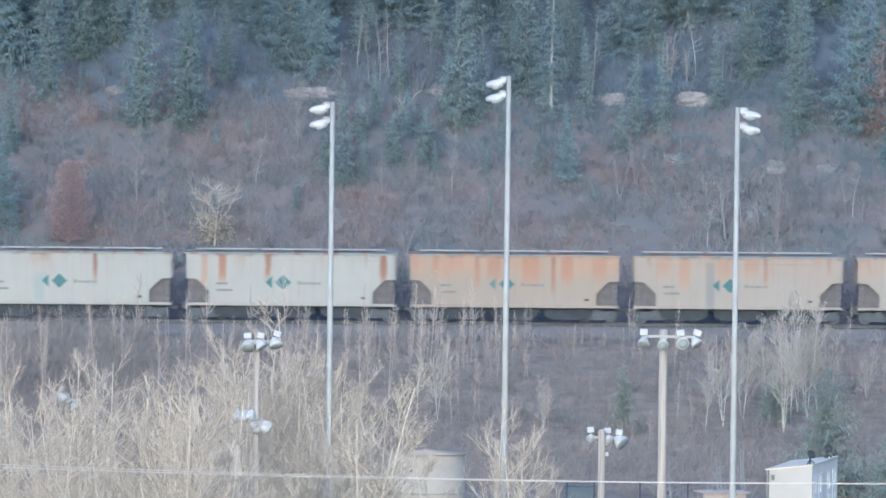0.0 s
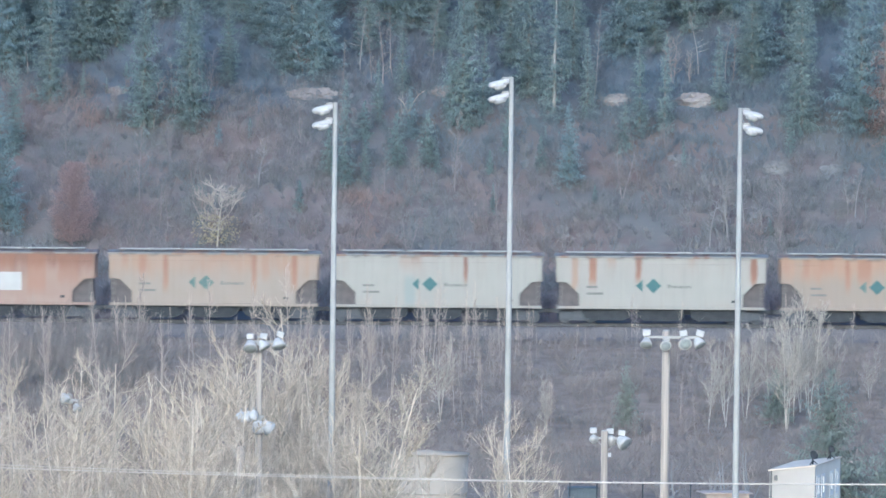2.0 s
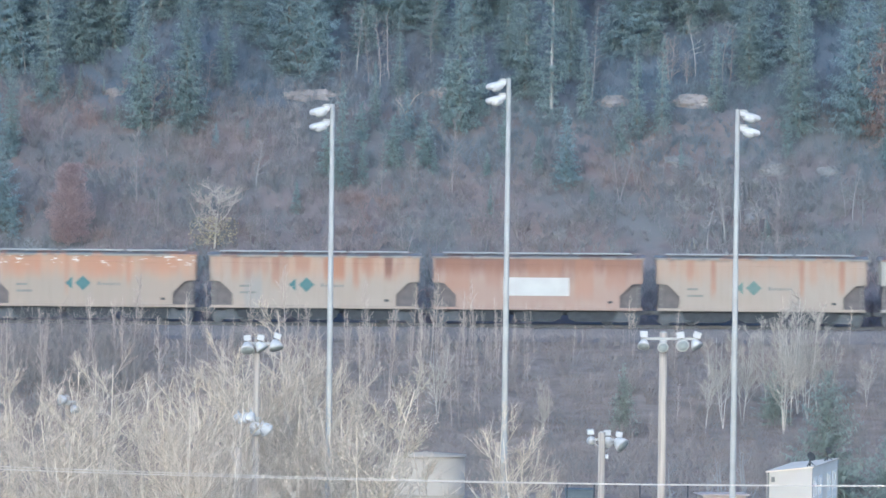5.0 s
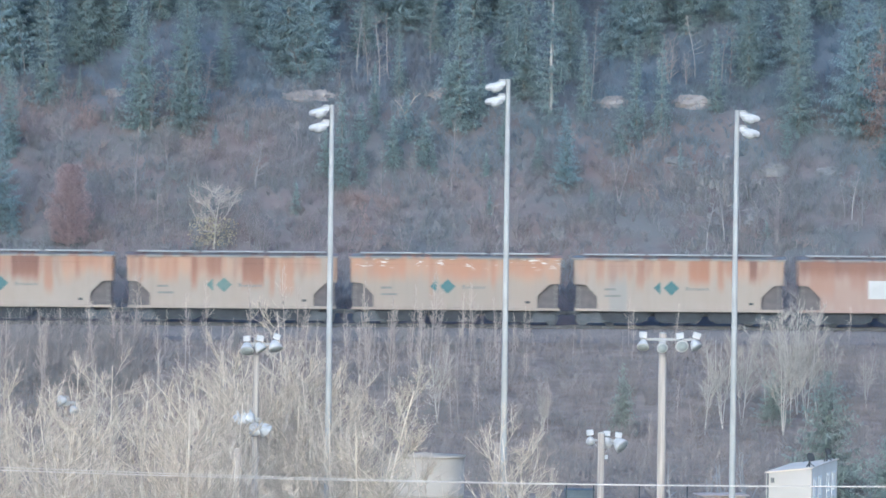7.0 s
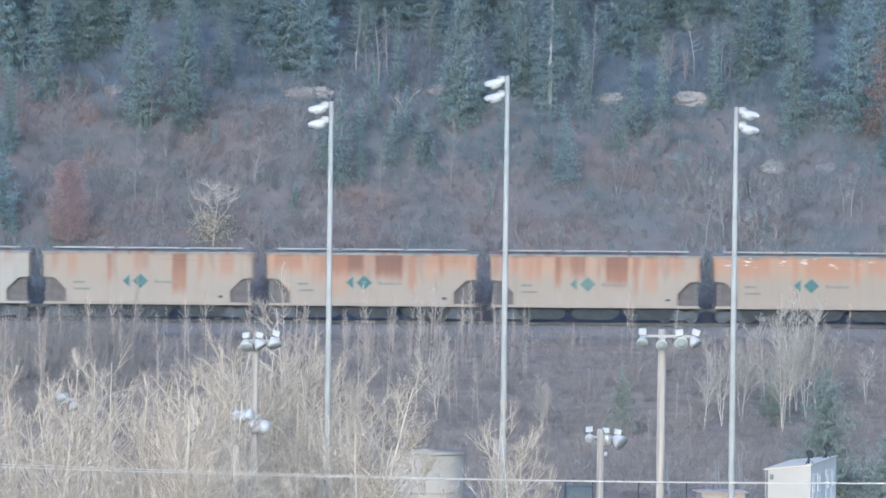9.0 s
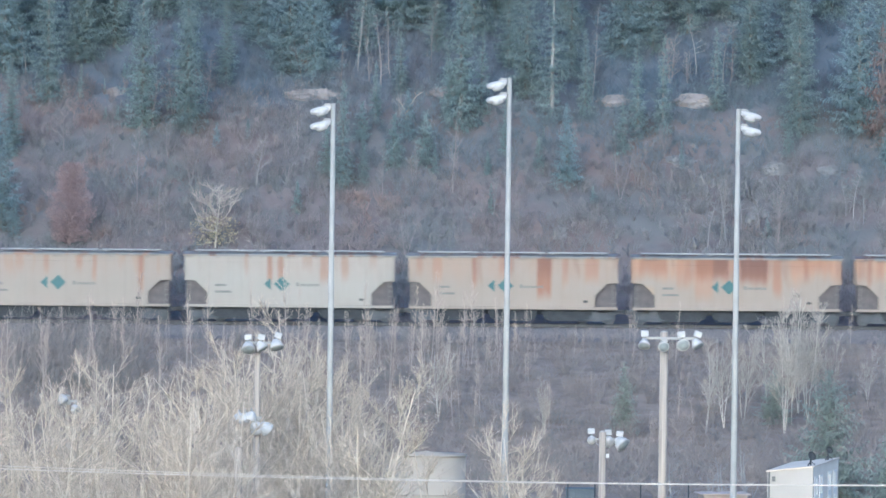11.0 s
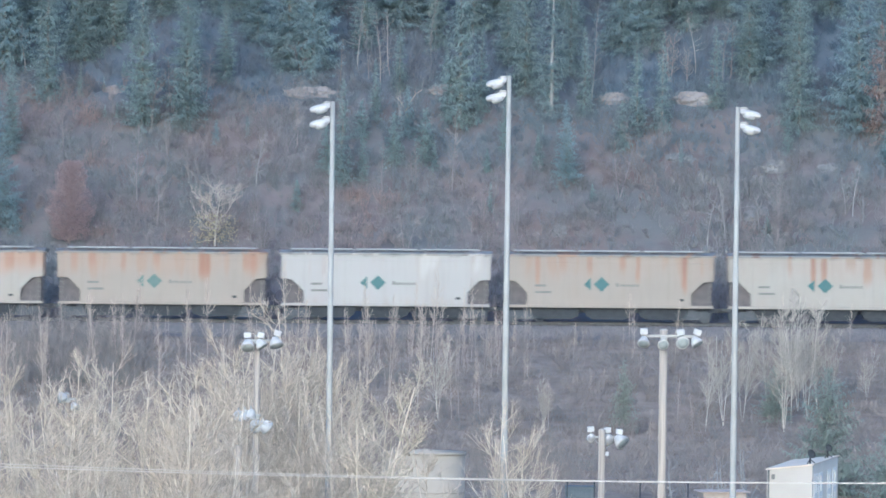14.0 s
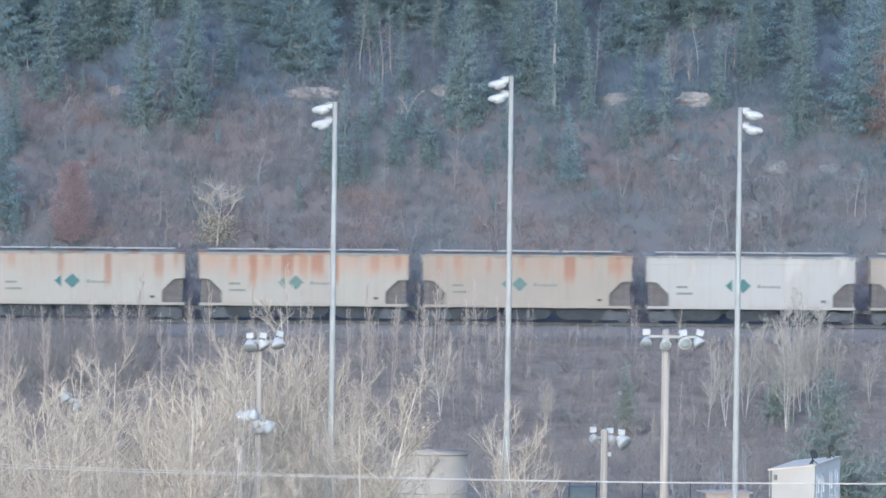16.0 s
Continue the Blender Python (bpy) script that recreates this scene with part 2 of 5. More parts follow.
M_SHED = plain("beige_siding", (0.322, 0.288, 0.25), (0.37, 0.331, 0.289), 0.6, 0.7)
# White side wall brightened beyond the gable siding: its light is put into the colour.
M_SIDING_LIT = plain("lit_white_siding", (0.58, 0.515, 0.43), (0.64, 0.575, 0.485), 0.6, 0.8)
M_BIN = plain("dark_blue_grey_steel", (0.07, 0.082, 0.09), (0.11, 0.122, 0.13), 2, 0.8)
M_DRY_LEAF = tree_tone("dry_beige_leaves", (0.33, 0.285, 0.215), (0.42, 0.365, 0.28), 0.2)
M_SHED_ROOF = plain("white_roof_sheet", (0.52, 0.425, 0.325), (0.58, 0.48, 0.375), 0.5, 0.9)
M_TRIM = plain("window_trim", (0.60, 0.57, 0.52), (0.66, 0.63, 0.58), 3, 0.5)
M_PANE = plain("window_pane", (0.045, 0.052, 0.058), (0.075, 0.082, 0.088), 3, 0.45)
M_CABLE = plain("cable_sheath", (0.38, 0.335, 0.285), (0.46, 0.405, 0.35), 1, 0.6)
M_ROCK = plain("pale_rock", (0.14, 0.134, 0.13), (0.19, 0.182, 0.175), 1.2, 0.9, 0, 0.6, 8)
M_SAND = plain("bare_sand", (0.19, 0.167, 0.155), (0.25, 0.222, 0.206), 0.9, 0.95, 0, 0.4, 6)
M_LOG = plain("sawn_wood", (0.32, 0.26, 0.22), (0.42, 0.345, 0.295), 1.5, 0.8)


def wood_pole_material():
    n = Nodes("weathered_pole_wood", 0.9)
    g = n.noise(n.coords((9, 9, 0.25)), 1.5, 5)
    n.colour(n.mix(n.ramp(g, 0.3, 0.7), (0.235, 0.195, 0.158), (0.36, 0.308, 0.256)))
    return n.bump(g, 0.4, 0.02).mat


def ground_material():
    """Dry autumn ground: leaf litter, dead grass, mauve-brown undergrowth, bare earth."""
    n = Nodes("autumn_ground", 0.95, 0, 0.1)
    v = n.coords((1, 1, 1))
    big, mid, fine = n.noise(v, 0.07, 4), n.noise(v, 0.6, 5), n.noise(v, 5.0, 3)
    c = n.mix(n.ramp(mid, 0.35, 0.65), (0.122, 0.105, 0.101), (0.155, 0.135, 0.13))
    c = n.mix(n.math("MULTIPLY", n.ramp(big, 0.45, 0.65), 0.6), c, (0.175, 0.128, 0.11))
    moss = n.ramp(n.noise(n.coords((1, 1, 1), offset=(9, 4, 0)), 0.16, 4), 0.42, 0.6)
    c = n.mix(n.math("MULTIPLY", moss, 0.6), c, (0.106, 0.117, 0.117))
    # below the railway the litter is browner
    xyz = n.tree.nodes.new("ShaderNodeSeparateXYZ")
    n.link(n.co.outputs["Object"], xyz.inputs[0])
    c = n.mix(n.math("MULTIPLY", n.ramp(xyz.outputs["Y"], 600, 590), 0.95), c, n.mix(n.ramp(mid, 0.3, 0.7), (0.185, 0.145, 0.113), (0.265, 0.213, 0.168)))
    c = n.mix(n.math("MULTIPLY", n.ramp(fine, 0.5, 0.72), 0.3), c, (0.15, 0.127, 0.115))
    # under the closed wood higher up: forest shade and haze put into the ground colour
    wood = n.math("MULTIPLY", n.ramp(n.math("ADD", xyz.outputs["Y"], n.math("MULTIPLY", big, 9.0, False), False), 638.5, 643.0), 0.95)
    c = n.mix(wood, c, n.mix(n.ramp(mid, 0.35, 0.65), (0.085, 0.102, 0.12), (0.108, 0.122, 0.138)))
    n.colour(c)
    return n.bump(n.noise(v, 3.0, 5), 0.5, 0.12).mat


def gravel_material():
    n = Nodes("ballast_gravel", 0.95, 0, 0.2)
    v = n.coords((1, 1, 1))
    f = n.noise(v, 14, 3)
    c = n.mix(n.ramp(f, 0.3, 0.7), (0.12, 0.107, 0.102), (0.20, 0.182, 0.172))
    n.colour(n.mix(n.math("MULTIPLY", n.ramp(n.noise(v, 0.5, 4), 0.4, 0.7), 0.5), c, (0.20, 0.178, 0.165)))
    return n.bump(f, 0.8, 0.05).mat


M_WOODPOLE = wood_pole_material()
M_GROUND = ground_material()
M_GRAVEL = gravel_material()


# ---------------------------------------------------------------- mesh helpers
def part(name, bm, material, parent=None, label=""):
    me = bpy.data.meshes.new(name)
    bm.to_mesh(me)
    bm.free()
    me.materials.append(material)
    ob = new(name, me)
    ob.parent = parent
    if label:
        ob["label"] = label
    return ob


def mesh_part(name, verts, faces, material, parent=None, label=""):
    me = bpy.data.meshes.new(name)
    me.from_pydata(verts, [], faces)
    me.materials.append(material)
    ob = new(name, me)
    ob.parent = parent
    if label:
        ob["label"] = label
    return ob


def thing(name, m, label, category, group="", kind=""):
    ob = new(name)
    ob.matrix_basis = m
    ob.empty_display_size = 0.3
    return tagged(ob, label, category, group, kind)


def box(bm, x0, x1, y0, y1, z0, z1, bevel=0.0):
    m = Matrix.Translation(((x0 + x1) / 2, (y0 + y1) / 2, (z0 + z1) / 2)) @ Matrix.Diagonal((x1 - x0, y1 - y0, z1 - z0, 1))
    made = bmesh.ops.create_cube(bm, size=1, matrix=m)
    if bevel:
        edges = list({e for v in made["verts"] for e in v.link_edges})
        bmesh.ops.bevel(bm, geom=edges, offset=bevel, segments=2, affect="EDGES", profile=0.5)
    return bm


def prism(bm, outline, y0, y1):
    """An outline in x and z, drawn out from y0 to y1."""
    a = [bm.verts.new((x, y0, z)) for x, z in outline]
    b = [bm.verts.new((x, y1, z)) for x, z in outline]
    bm.faces.new(a)
    bm.faces.new(b[::-1])
    for i in range(len(a)):
        j = (i + 1) % len(a)
        bm.faces.new((a[j], a[i], b[i], b[j]))
    return bm


def lathe(bm, profile, n=16, m=None):
    """A profile of (radius, height) turned about z."""
    m = m or Matrix()
    rings = []
    for r, z in profile:
        rings.append([bm.verts.new(m @ Vector((r * math.cos(2 * math.pi * i / n), r * math.sin(2 * math.pi * i / n), z))) for i in range(n)])
    for a, b in zip(rings, rings[1:]):
        for i in range(n):
            bm.faces.new((a[i], a[(i + 1) % n], b[(i + 1) % n], b[i]))
    bm.faces.new(rings[0][::-1])
    bm.faces.new(rings[-1])
    for f in bm.faces:
        f.smooth = True
    return bm


def rod(bm, p, q, r0, r1=None, n=8):
    p, q = Vector(p), Vector(q)
    way = q - p
    m = Matrix.Translation(p) @ way.to_track_quat("Z", "Y").to_matrix().to_4x4()
    return lathe(bm, [(r0, 0), (r0 if r1 is None else r1, way.length)], n, m)


class Wood:
    """Collects limbs (tapered three-sided tubes) and twigs (pointed slivers) as plain lists."""

    def __init__(self):
        self.v, self.f = [], []

    def ring(self, p, way, r, n):
        a = way.orthogonal().normalized()
        b = way.normalized().cross(a)
        k = len(self.v)
        for i in range(n):
            w = 2 * math.pi * i / n
            self.v.append(tuple(p + a * (r * math.cos(w)) + b * (r * math.sin(w))))
        return k

    def limb(self, pts, r0, r1, n=4):
        last = None
        for i, p in enumerate(pts):
            way = pts[min(i + 1, len(pts) - 1)] - pts[max(i - 1, 0)]
            k = self.ring(p, way, r0 + (r1 - r0) * i / (len(pts) - 1), n)
            if last is not None:
                for j in range(n):
                    self.f.append((last + j, last + (j + 1) % n, k + (j + 1) % n, k + j))
            last = k

    def twig(self, p, q, r):
        k = self.ring(p, q - p, r, 3)
        self.v.append(tuple(q))
        self.f += [(k, k + 1, k + 3), (k + 1, k + 2, k + 3), (k + 2, k, k + 3)]

    def sliver(self, p, q, w):
        """The finest twigs: one narrow tapering blade, turned any way."""
        k = len(self.v)
        side = (q - p).cross(Vector((math.sin(k * 1.7), math.cos(k * 2.3), 0.7 * math.sin(k * 0.9)))).normalized() * w
        self.v += [tuple(p + side), tuple(p - side), tuple(q)]
        self.f.append((k, k + 1, k + 2))

    def leaf(self, p, q, w):
        """A flat pointed blade from p to q."""
        side = (q - p).cross(Vector((0, 0, 1)))
        side = side.normalized() * w if side.length > 1e-6 else Vector((w, 0, 0))
        k = len(self.v)
        low = p.lerp(q, 0.12)
        self.v += [tuple(low + side * 1.15), tuple(low - side * 1.15), tuple(q)]
        self.f.append((k, k + 1, k + 2))


def bent(p, way, length, n, wobble, up, rng):
    """A wandering line of points."""
    pts, d = [p], way.normalized()
    for _ in range(n):
        d = (d + Vector((rng.uniform(-1, 1), rng.uniform(-1, 1), rng.uniform(-1, 1) * 0.6)) * wobble + Vector((0, 0, up))).normalized()
        pts.append(pts[-1] + d * (length / n))
    return pts


# ---------------------------------------------------------------- land
GRADE = 0.0042


def height(x, y):
    """The ground: valley floor, bank, railway bench, wooded slope."""
    if y < 594:
        z = -6 + 5.1 * max(0.0, (y - 548) / 46)
    elif y < 607:
        z = -0.9
    else:
        z = -0.9 + 0.52 * (y - 607) if y < 900 else 151.5 + 0.1 * (y - 900)
    far = min(1.0, max(0.0, (594 - y) / 8) + max(0.0, (y - 609) / 6))
    z += far * (0.5 * noise.noise((x * 0.12, y * 0.12, 3)) + 0.25 * noise.noise((x * 0.45, y * 0.45, 9)))
    return z + GRADE * max(-300, min(300, x))


def steps(*spans):
    out = []
    for a, b, d in spans:
        n = max(1, round((b - a) / d))
        out += [a + (b - a) * i / n for i in range(n)]
    return out + [spans[-1][1]]


def ground_sheet():
    xs = steps((-2500, -300, 220), (-300, -60, 20), (-60, 60, 1.0), (60, 300, 20), (300, 2500, 220))
    ys = steps((-1500, -20, 160), (-20, 440, 20), (440, 594, 2.0), (594, 612, 1.0), (612, 680, 1.0), (680, 900, 10), (900, 3500, 200))
    verts = [(x, y, height(x, y)) for y in ys for x in xs]
    w = len(xs)
    faces = [(j * w + i, j * w + i + 1, (j + 1) * w + i + 1, (j + 1) * w + i) for j in range(len(ys) - 1) for i in range(w - 1)]
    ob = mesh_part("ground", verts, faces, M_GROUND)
    for p in ob.data.polygons:
        p.use_smooth = True
    tagged(ob, "dry autumn valley floor and wooded slope with leaf litter", "ground", kind="structure")


def trackbed():
    """Ballast with the rails and ties."""
    sec = [(594.2, -0.86), (598.4, -0.80), (600.3, -0.22), (604.3, -0.22), (606.2, -0.80), (606.8, -0.86)]
    xs = steps((-300, -45, 15), (-45, 45, 0.6), (45, 300, 15))
    verts, faces = [], []
    for x in xs:
        for y, z in sec:
            j = 0.05 * noise.noise((x * 1.3, y * 2.1, 0))
            verts.append((x, y + j * 2, z + j + GRADE * x))
    w = len(sec)
    for i in range(len(xs) - 1):
        for j in range(w - 1):
            faces.append((i * w + j, (i + 1) * w + j, (i + 1) * w + j + 1, i * w + j + 1))
    bed = mesh_part("trackbed", verts, faces, M_GRAVEL)
    tagged(bed, "grey gravel ballast bed with a gravel shoulder", "trackbed", kind="structure")
    track = thing("railway_track", pose(0, 602.3, 0, 0, -math.degrees(GRADE), 0), "single railway track on grey ballast", "railway track", kind="structure")
    for s in (-0.745, 0.745):
        bm = bmesh.new()
        for a, b, z0, z1 in ((-0.07, 0.07, -0.18, -0.155), (-0.012, 0.012, -0.155, -0.04), (-0.036, 0.036, -0.04, 0.0)):
            box(bm, -300, 300, s + a, s + b, z0, z1)
        part("rail", bm, M_RAIL, track)
    bm = box(bmesh.new(), -0.11, 0.11, -1.3, 1.3, -0.34, -0.17, 0.015)
    tie = part("tie", bm, M_TIE, track)
    for i in range(-75, 76):
        o = tie if i == -75 else new("tie", tie.data)
        o.parent = track
        o.location = (i * 0.6, 0, 0)


ground_sheet()
trackbed()


# ---------------------------------------------------------------- train
CREAM, CREAM2 = (0.225, 0.198, 0.168), (0.20, 0.172, 0.143)
PALE, PALE2 = (0.248, 0.236, 0.213), (0.22, 0.208, 0.186)
TAN, TAN2 = (0.207, 0.168, 0.133), (0.185, 0.147, 0.113)
RUST, ORANGE = (0.145, 0.077, 0.056), (0.22, 0.13, 0.085)
PITCH = 15.0
# number in the train, paint, faded paint, rust colour, rust amount, strength, words of the label
CARS = [
    (-5, CREAM, CREAM2, ORANGE, 0.5, 0.5, "cream, rust-streaked"),
    (-4, CREAM, CREAM2, ORANGE, 0.5, 0.5, "cream, rust-streaked"),
    (-3, CREAM, CREAM2, ORANGE, 0.45, 0.4, "cream, lightly rust-stained"),
    (-2, TAN, CREAM2, ORANGE, 0.8, 0.5, "tan, orange-streaked"),
    (-1, PALE, PALE2, RUST, 0.35, 0.6, "off-white, few rust runs,"),
    (0, PALE, PALE2, RUST, 0.2, 0.5, "off-white, almost clean"),
    (1, CREAM, TAN, ORANGE, 0.6, 0.5, "cream, softly rust-stained"),
    (2, (0.205, 0.138, 0.11), (0.225, 0.165, 0.135), (0.11, 0.063, 0.05), 0.95, 0.6, "rust-brown"),
    (3, CREAM, TAN, RUST, 0.8, 0.5, "cream, heavily rust-streaked"),
    (4, TAN, CREAM2, (0.28, 0.145, 0.09), 1.1, 0.6, "orange-rusted, flaking"),
    (5, CREAM, TAN, RUST, 0.95, 0.6, "cream, heavily rust-streaked"),
    (6, CREAM, TAN, RUST, 1.0, 0.65, "cream, heavily rust-streaked"),
    (7, CREAM, TAN, RUST, 0.5, 0.6, "cream, rust-streaked"),
    (8, PALE, CREAM, RUST, 0.4, 0.4, "pale cream, lightly streaked"),
    (9, CREAM, CREAM2, ORANGE, 0.4, 0.4, "cream, lightly streaked"),
    (10, (0.275, 0.258, 0.248), (0.252, 0.236, 0.226), (0.34, 0.325, 0.31), 0.0, 0.0, "clean white"),
    (11, CREAM, CREAM2, ORANGE, 0.5, 0.4, "cream, rust-stained"),
    (12, PALE, CREAM, ORANGE, 0.8, 0.6, "cream, orange-streaked"),
    (13, PALE, CREAM, RUST, 0.5, 0.5, "pale cream, rust-streaked"),
    (14, CREAM, CREAM2, ORANGE, 0.5, 0.5, "cream, rust-streaked"),
    (15, CREAM, CREAM2, ORANGE, 0.5, 0.5, "cream, rust-streaked"),
]


# rust runs that tell the cars apart: metres from the middle, width, length, depth of colour, cover
RUNS = {}
RUNS[-3] = [(-6.0, 0.3, 0.6, 0.5, 0.5), (-5.1, 0.7, 1.4, 0.1, 0.45), (-3.6, 0.7, 2.1, 0.1, 0.55), (-1.0, 0.8, 1.6, 0.15, 0.45), (0.95, 0.9, 1.2, 0.2, 0.45), (1.85, 0.25, 1.8, 0.5, 0.75), (6.1, 0.35, 1.0, 0.4, 0.5)]
RUNS[-2] = [(-5.3, 0.4, 1.4, 0.3, 0.4), (-3.9, 0.9, 1.0, 0.1, 0.35), (-2.5, 0.3, 2.1, 0.35, 0.75), (-1.4, 0.9, 1.6, 0.3, 0.6), (1.1, 1.2, 1.9, 0.2, 0.6), (2.6, 0.25, 2.3, 0.55, 0.85), (3.5, 0.8, 1.8, 0.2, 0.6), (5.7, 1.0, 1.5, 0.2, 0.45)]
RUNS[-1] = [(-5.8, 0.35, 2.1, 0.2, 0.6), (-4.6, 0.5, 1.85, 0.4, 0.95), (-3.3, 0.5, 0.5, 0.1, 0.4), (-1.52, 0.36, 1.6, 0.6, 0.95), (2.05, 0.4, 0.5, 0.1, 0.3), (5.05, 0.2, 0.7, 0.5, 0.4), (6.2, 0.4, 1.9, 0.65, 0.95)]
RUNS[0] = [(1.86, 0.28, 1.85, 0.75, 0.95), (-1.85, 1.5, 0.75, 0.2, 0.3), (-1.5, 0.5, 0.2, 0.9, 0.6)]
RUNS[1] = [(-6.0, 0.4, 0.9, 0.2, 0.45), (-4.8, 0.4, 1.5, 0.3, 0.5), (-3.25, 0.3, 2.4, 0.4, 0.75), (0.6, 1.6, 0.6, 0.2, 0.35), (2.7, 0.3, 2.4, 0.4, 0.75), (3.5, 0.5, 1.6, 0.2, 0.45), (5.4, 0.36, 2.3, 0.4, 0.8)]
RUNS[2] = [(-3.4, 7.0, 1.0, 0.8, 0.85), (3.4, 7.0, 0.9, 0.7, 0.8), (-5.4, 1.6, 2.3, 0.5, 0.5), (-3.0, 1.0, 1.9, 0.6, 0.5), (3.1, 1.2, 2.6, 0.3, 0.5), (5.2, 1.4, 1.9, 0.5, 0.5), (0.4, 2.4, 1.3, 0.4, 0.5)]
RUNS[3] = [(-5.3, 0.5, 1.5, 0.3, 0.55), (-2.6, 0.5, 1.9, 0.5, 0.7), (-0.8, 0.9, 1.2, 0.35, 0.6), (1.35, 1.35, 1.65, 0.3, 0.95), (2.8, 0.45, 2.0, 0.4, 0.75), (3.6, 0.8, 1.2, 0.3, 0.6), (4.96, 0.42, 1.45, 0.9, 0.95)]
RUNS[4] = [(-1.6, 0.3, 2.6, 0.25, 0.45), (-4.6, 2.6, 1.4, 0.15, 0.5), (0.6, 3.0, 1.5, 0.2, 0.5), (2.55, 0.3, 1.9, 0.3, 0.55), (4.6, 2.6, 1.2, 0.15, 0.45)]
RUNS[5] = [(-6.1, 0.3, 1.8, 0.5, 0.7), (-5.4, 0.5, 1.2, 0.2, 0.5), (-4.2, 1.3, 1.7, 0.1, 0.45), (-2.5, 0.35, 2.1, 0.65, 0.9), (-1.2, 0.95, 1.5, 0.6, 0.85), (1.45, 1.45, 2.0, 0.75, 0.95), (2.7, 0.3, 2.6, 0.4, 0.75), (3.7, 0.9, 2.4, 0.1, 0.6), (5.6, 0.8, 1.0, 0.2, 0.55)]
RUNS[6] = [(-5.6, 1.9, 1.1, 0.4, 0.6), (-3.6, 0.9, 1.9, 0.2, 0.5), (-1.65, 2.15, 1.3, 0.85, 0.95), (-2.2, 1.2, 2.6, 0.1, 0.5), (1.15, 1.85, 1.55, 0.9, 0.95), (2.7, 0.6, 2.4, 0.35, 0.8), (4.6, 0.3, 1.3, 0.45, 0.6), (4.9, 3.0, 0.8, 0.2, 0.5)]
RUNS[7] = [(-6.3, 0.4, 1.2, 0.3, 0.5), (-5.1, 0.6, 1.6, 0.15, 0.5), (-2.6, 0.3, 1.9, 0.55, 0.8), (-0.6, 0.8, 1.3, 0.2, 0.45), (2.1, 0.95, 2.6, 0.65, 0.95), (3.5, 0.4, 1.8, 0.25, 0.5), (5.3, 0.9, 1.5, 0.2, 0.6)]
RUNS[8] = [(-2.9, 0.3, 1.2, 0.3, 0.45), (-1.33, 0.35, 2.0, 0.45, 0.8), (-0.6, 0.3, 1.8, 0.45, 0.75), (2.3, 0.6, 1.7, 0.3, 0.6), (3.7, 0.4, 1.5, 0.3, 0.6), (1.2, 0.7, 0.8, 0.4, 0.4), (5.6, 0.5, 0.6, 0.3, 0.35)]
RUNS[9] = [(-4.8, 0.3, 2.0, 0.25, 0.6), (-3.1, 0.5, 1.0, 0.2, 0.4), (-1.3, 0.35, 1.2, 0.3, 0.55), (0.9, 0.4, 1.0, 0.3, 0.55), (1.9, 0.3, 1.7, 0.3, 0.65), (5.05, 0.35, 2.3, 0.45, 0.8)]
RUNS[11] = [(-5.9, 0.4, 1.3, 0.2, 0.5), (-4.7, 0.5, 0.9, 0.2, 0.5), (-2.6, 0.3, 1.3, 0.3, 0.55), (-0.4, 0.5, 0.9, 0.2, 0.5), (2.85, 0.7, 1.7, 0.4, 0.8), (5.9, 0.9, 1.2, 0.25, 0.6)]
RUNS[12] = [(-4.7, 0.5, 1.3, 0.2, 0.6), (-3.4, 0.5, 2.2, 0.35, 0.85), (-2.4, 0.5, 1.1, 0.2, 0.6), (-1.1, 0.8, 1.5, 0.4, 0.85), (0.0, 0.6, 1.6, 0.2, 0.65), (0.95, 0.8, 1.4, 0.35, 0.8), (2.1, 0.5, 2.0, 0.4, 0.85), (4.8, 0.6, 1.2, 0.2, 0.6), (6.3, 0.4, 1.0, 0.3, 0.6)]
RUNS[13] = [(-4.6, 0.5, 1.0, 0.2, 0.5), (-1.3, 0.4, 1.6, 0.4, 0.6), (1.9, 0.4, 2.2, 0.45, 0.85), (5.3, 0.6, 1.6, 0.35, 0.7), (6.4, 0.3, 0.9, 0.3, 0.6)]
# sheets painted over: metres from the middle, width, bottom, top, tone, cover
PATCHES = {3: [(-4.1, 1.1, 0.8, 4.2, (0.178, 0.172, 0.16), 0.8)], 0: [(-1.85, 0.6, 1.2, 3.1, (0.178, 0.198, 0.19), 0.7)], -3: [(-1.86, 0.5, 0.8, 4.2, (0.135, 0.132, 0.125), 0.75)],
           -1: [(-6.1, 0.5, 1.2, 2.6, (0.25, 0.165, 0.09), 0.45)], -2: [(5.6, 0.5, 1.2, 2.6, (0.25, 0.17, 0.10), 0.35)], 6: [(-5.9, 0.6, 1.2, 2.6, (0.27, 0.18, 0.10), 0.4)]}


def car_shell(bm):
    """Hopper body: straight sides, cut away below each end, with a low arched roof line."""
    prism(bm, [(-5.5, 1.12), (5.5, 1.12), (5.5, 2.0), (6.3, 2.78), (6.95, 2.84), (6.95, 4.48), (-6.95, 4.48), (-6.95, 2.84), (-6.3, 2.78), (-5.5, 2.0)], -1.56, 1.56)
    return bm


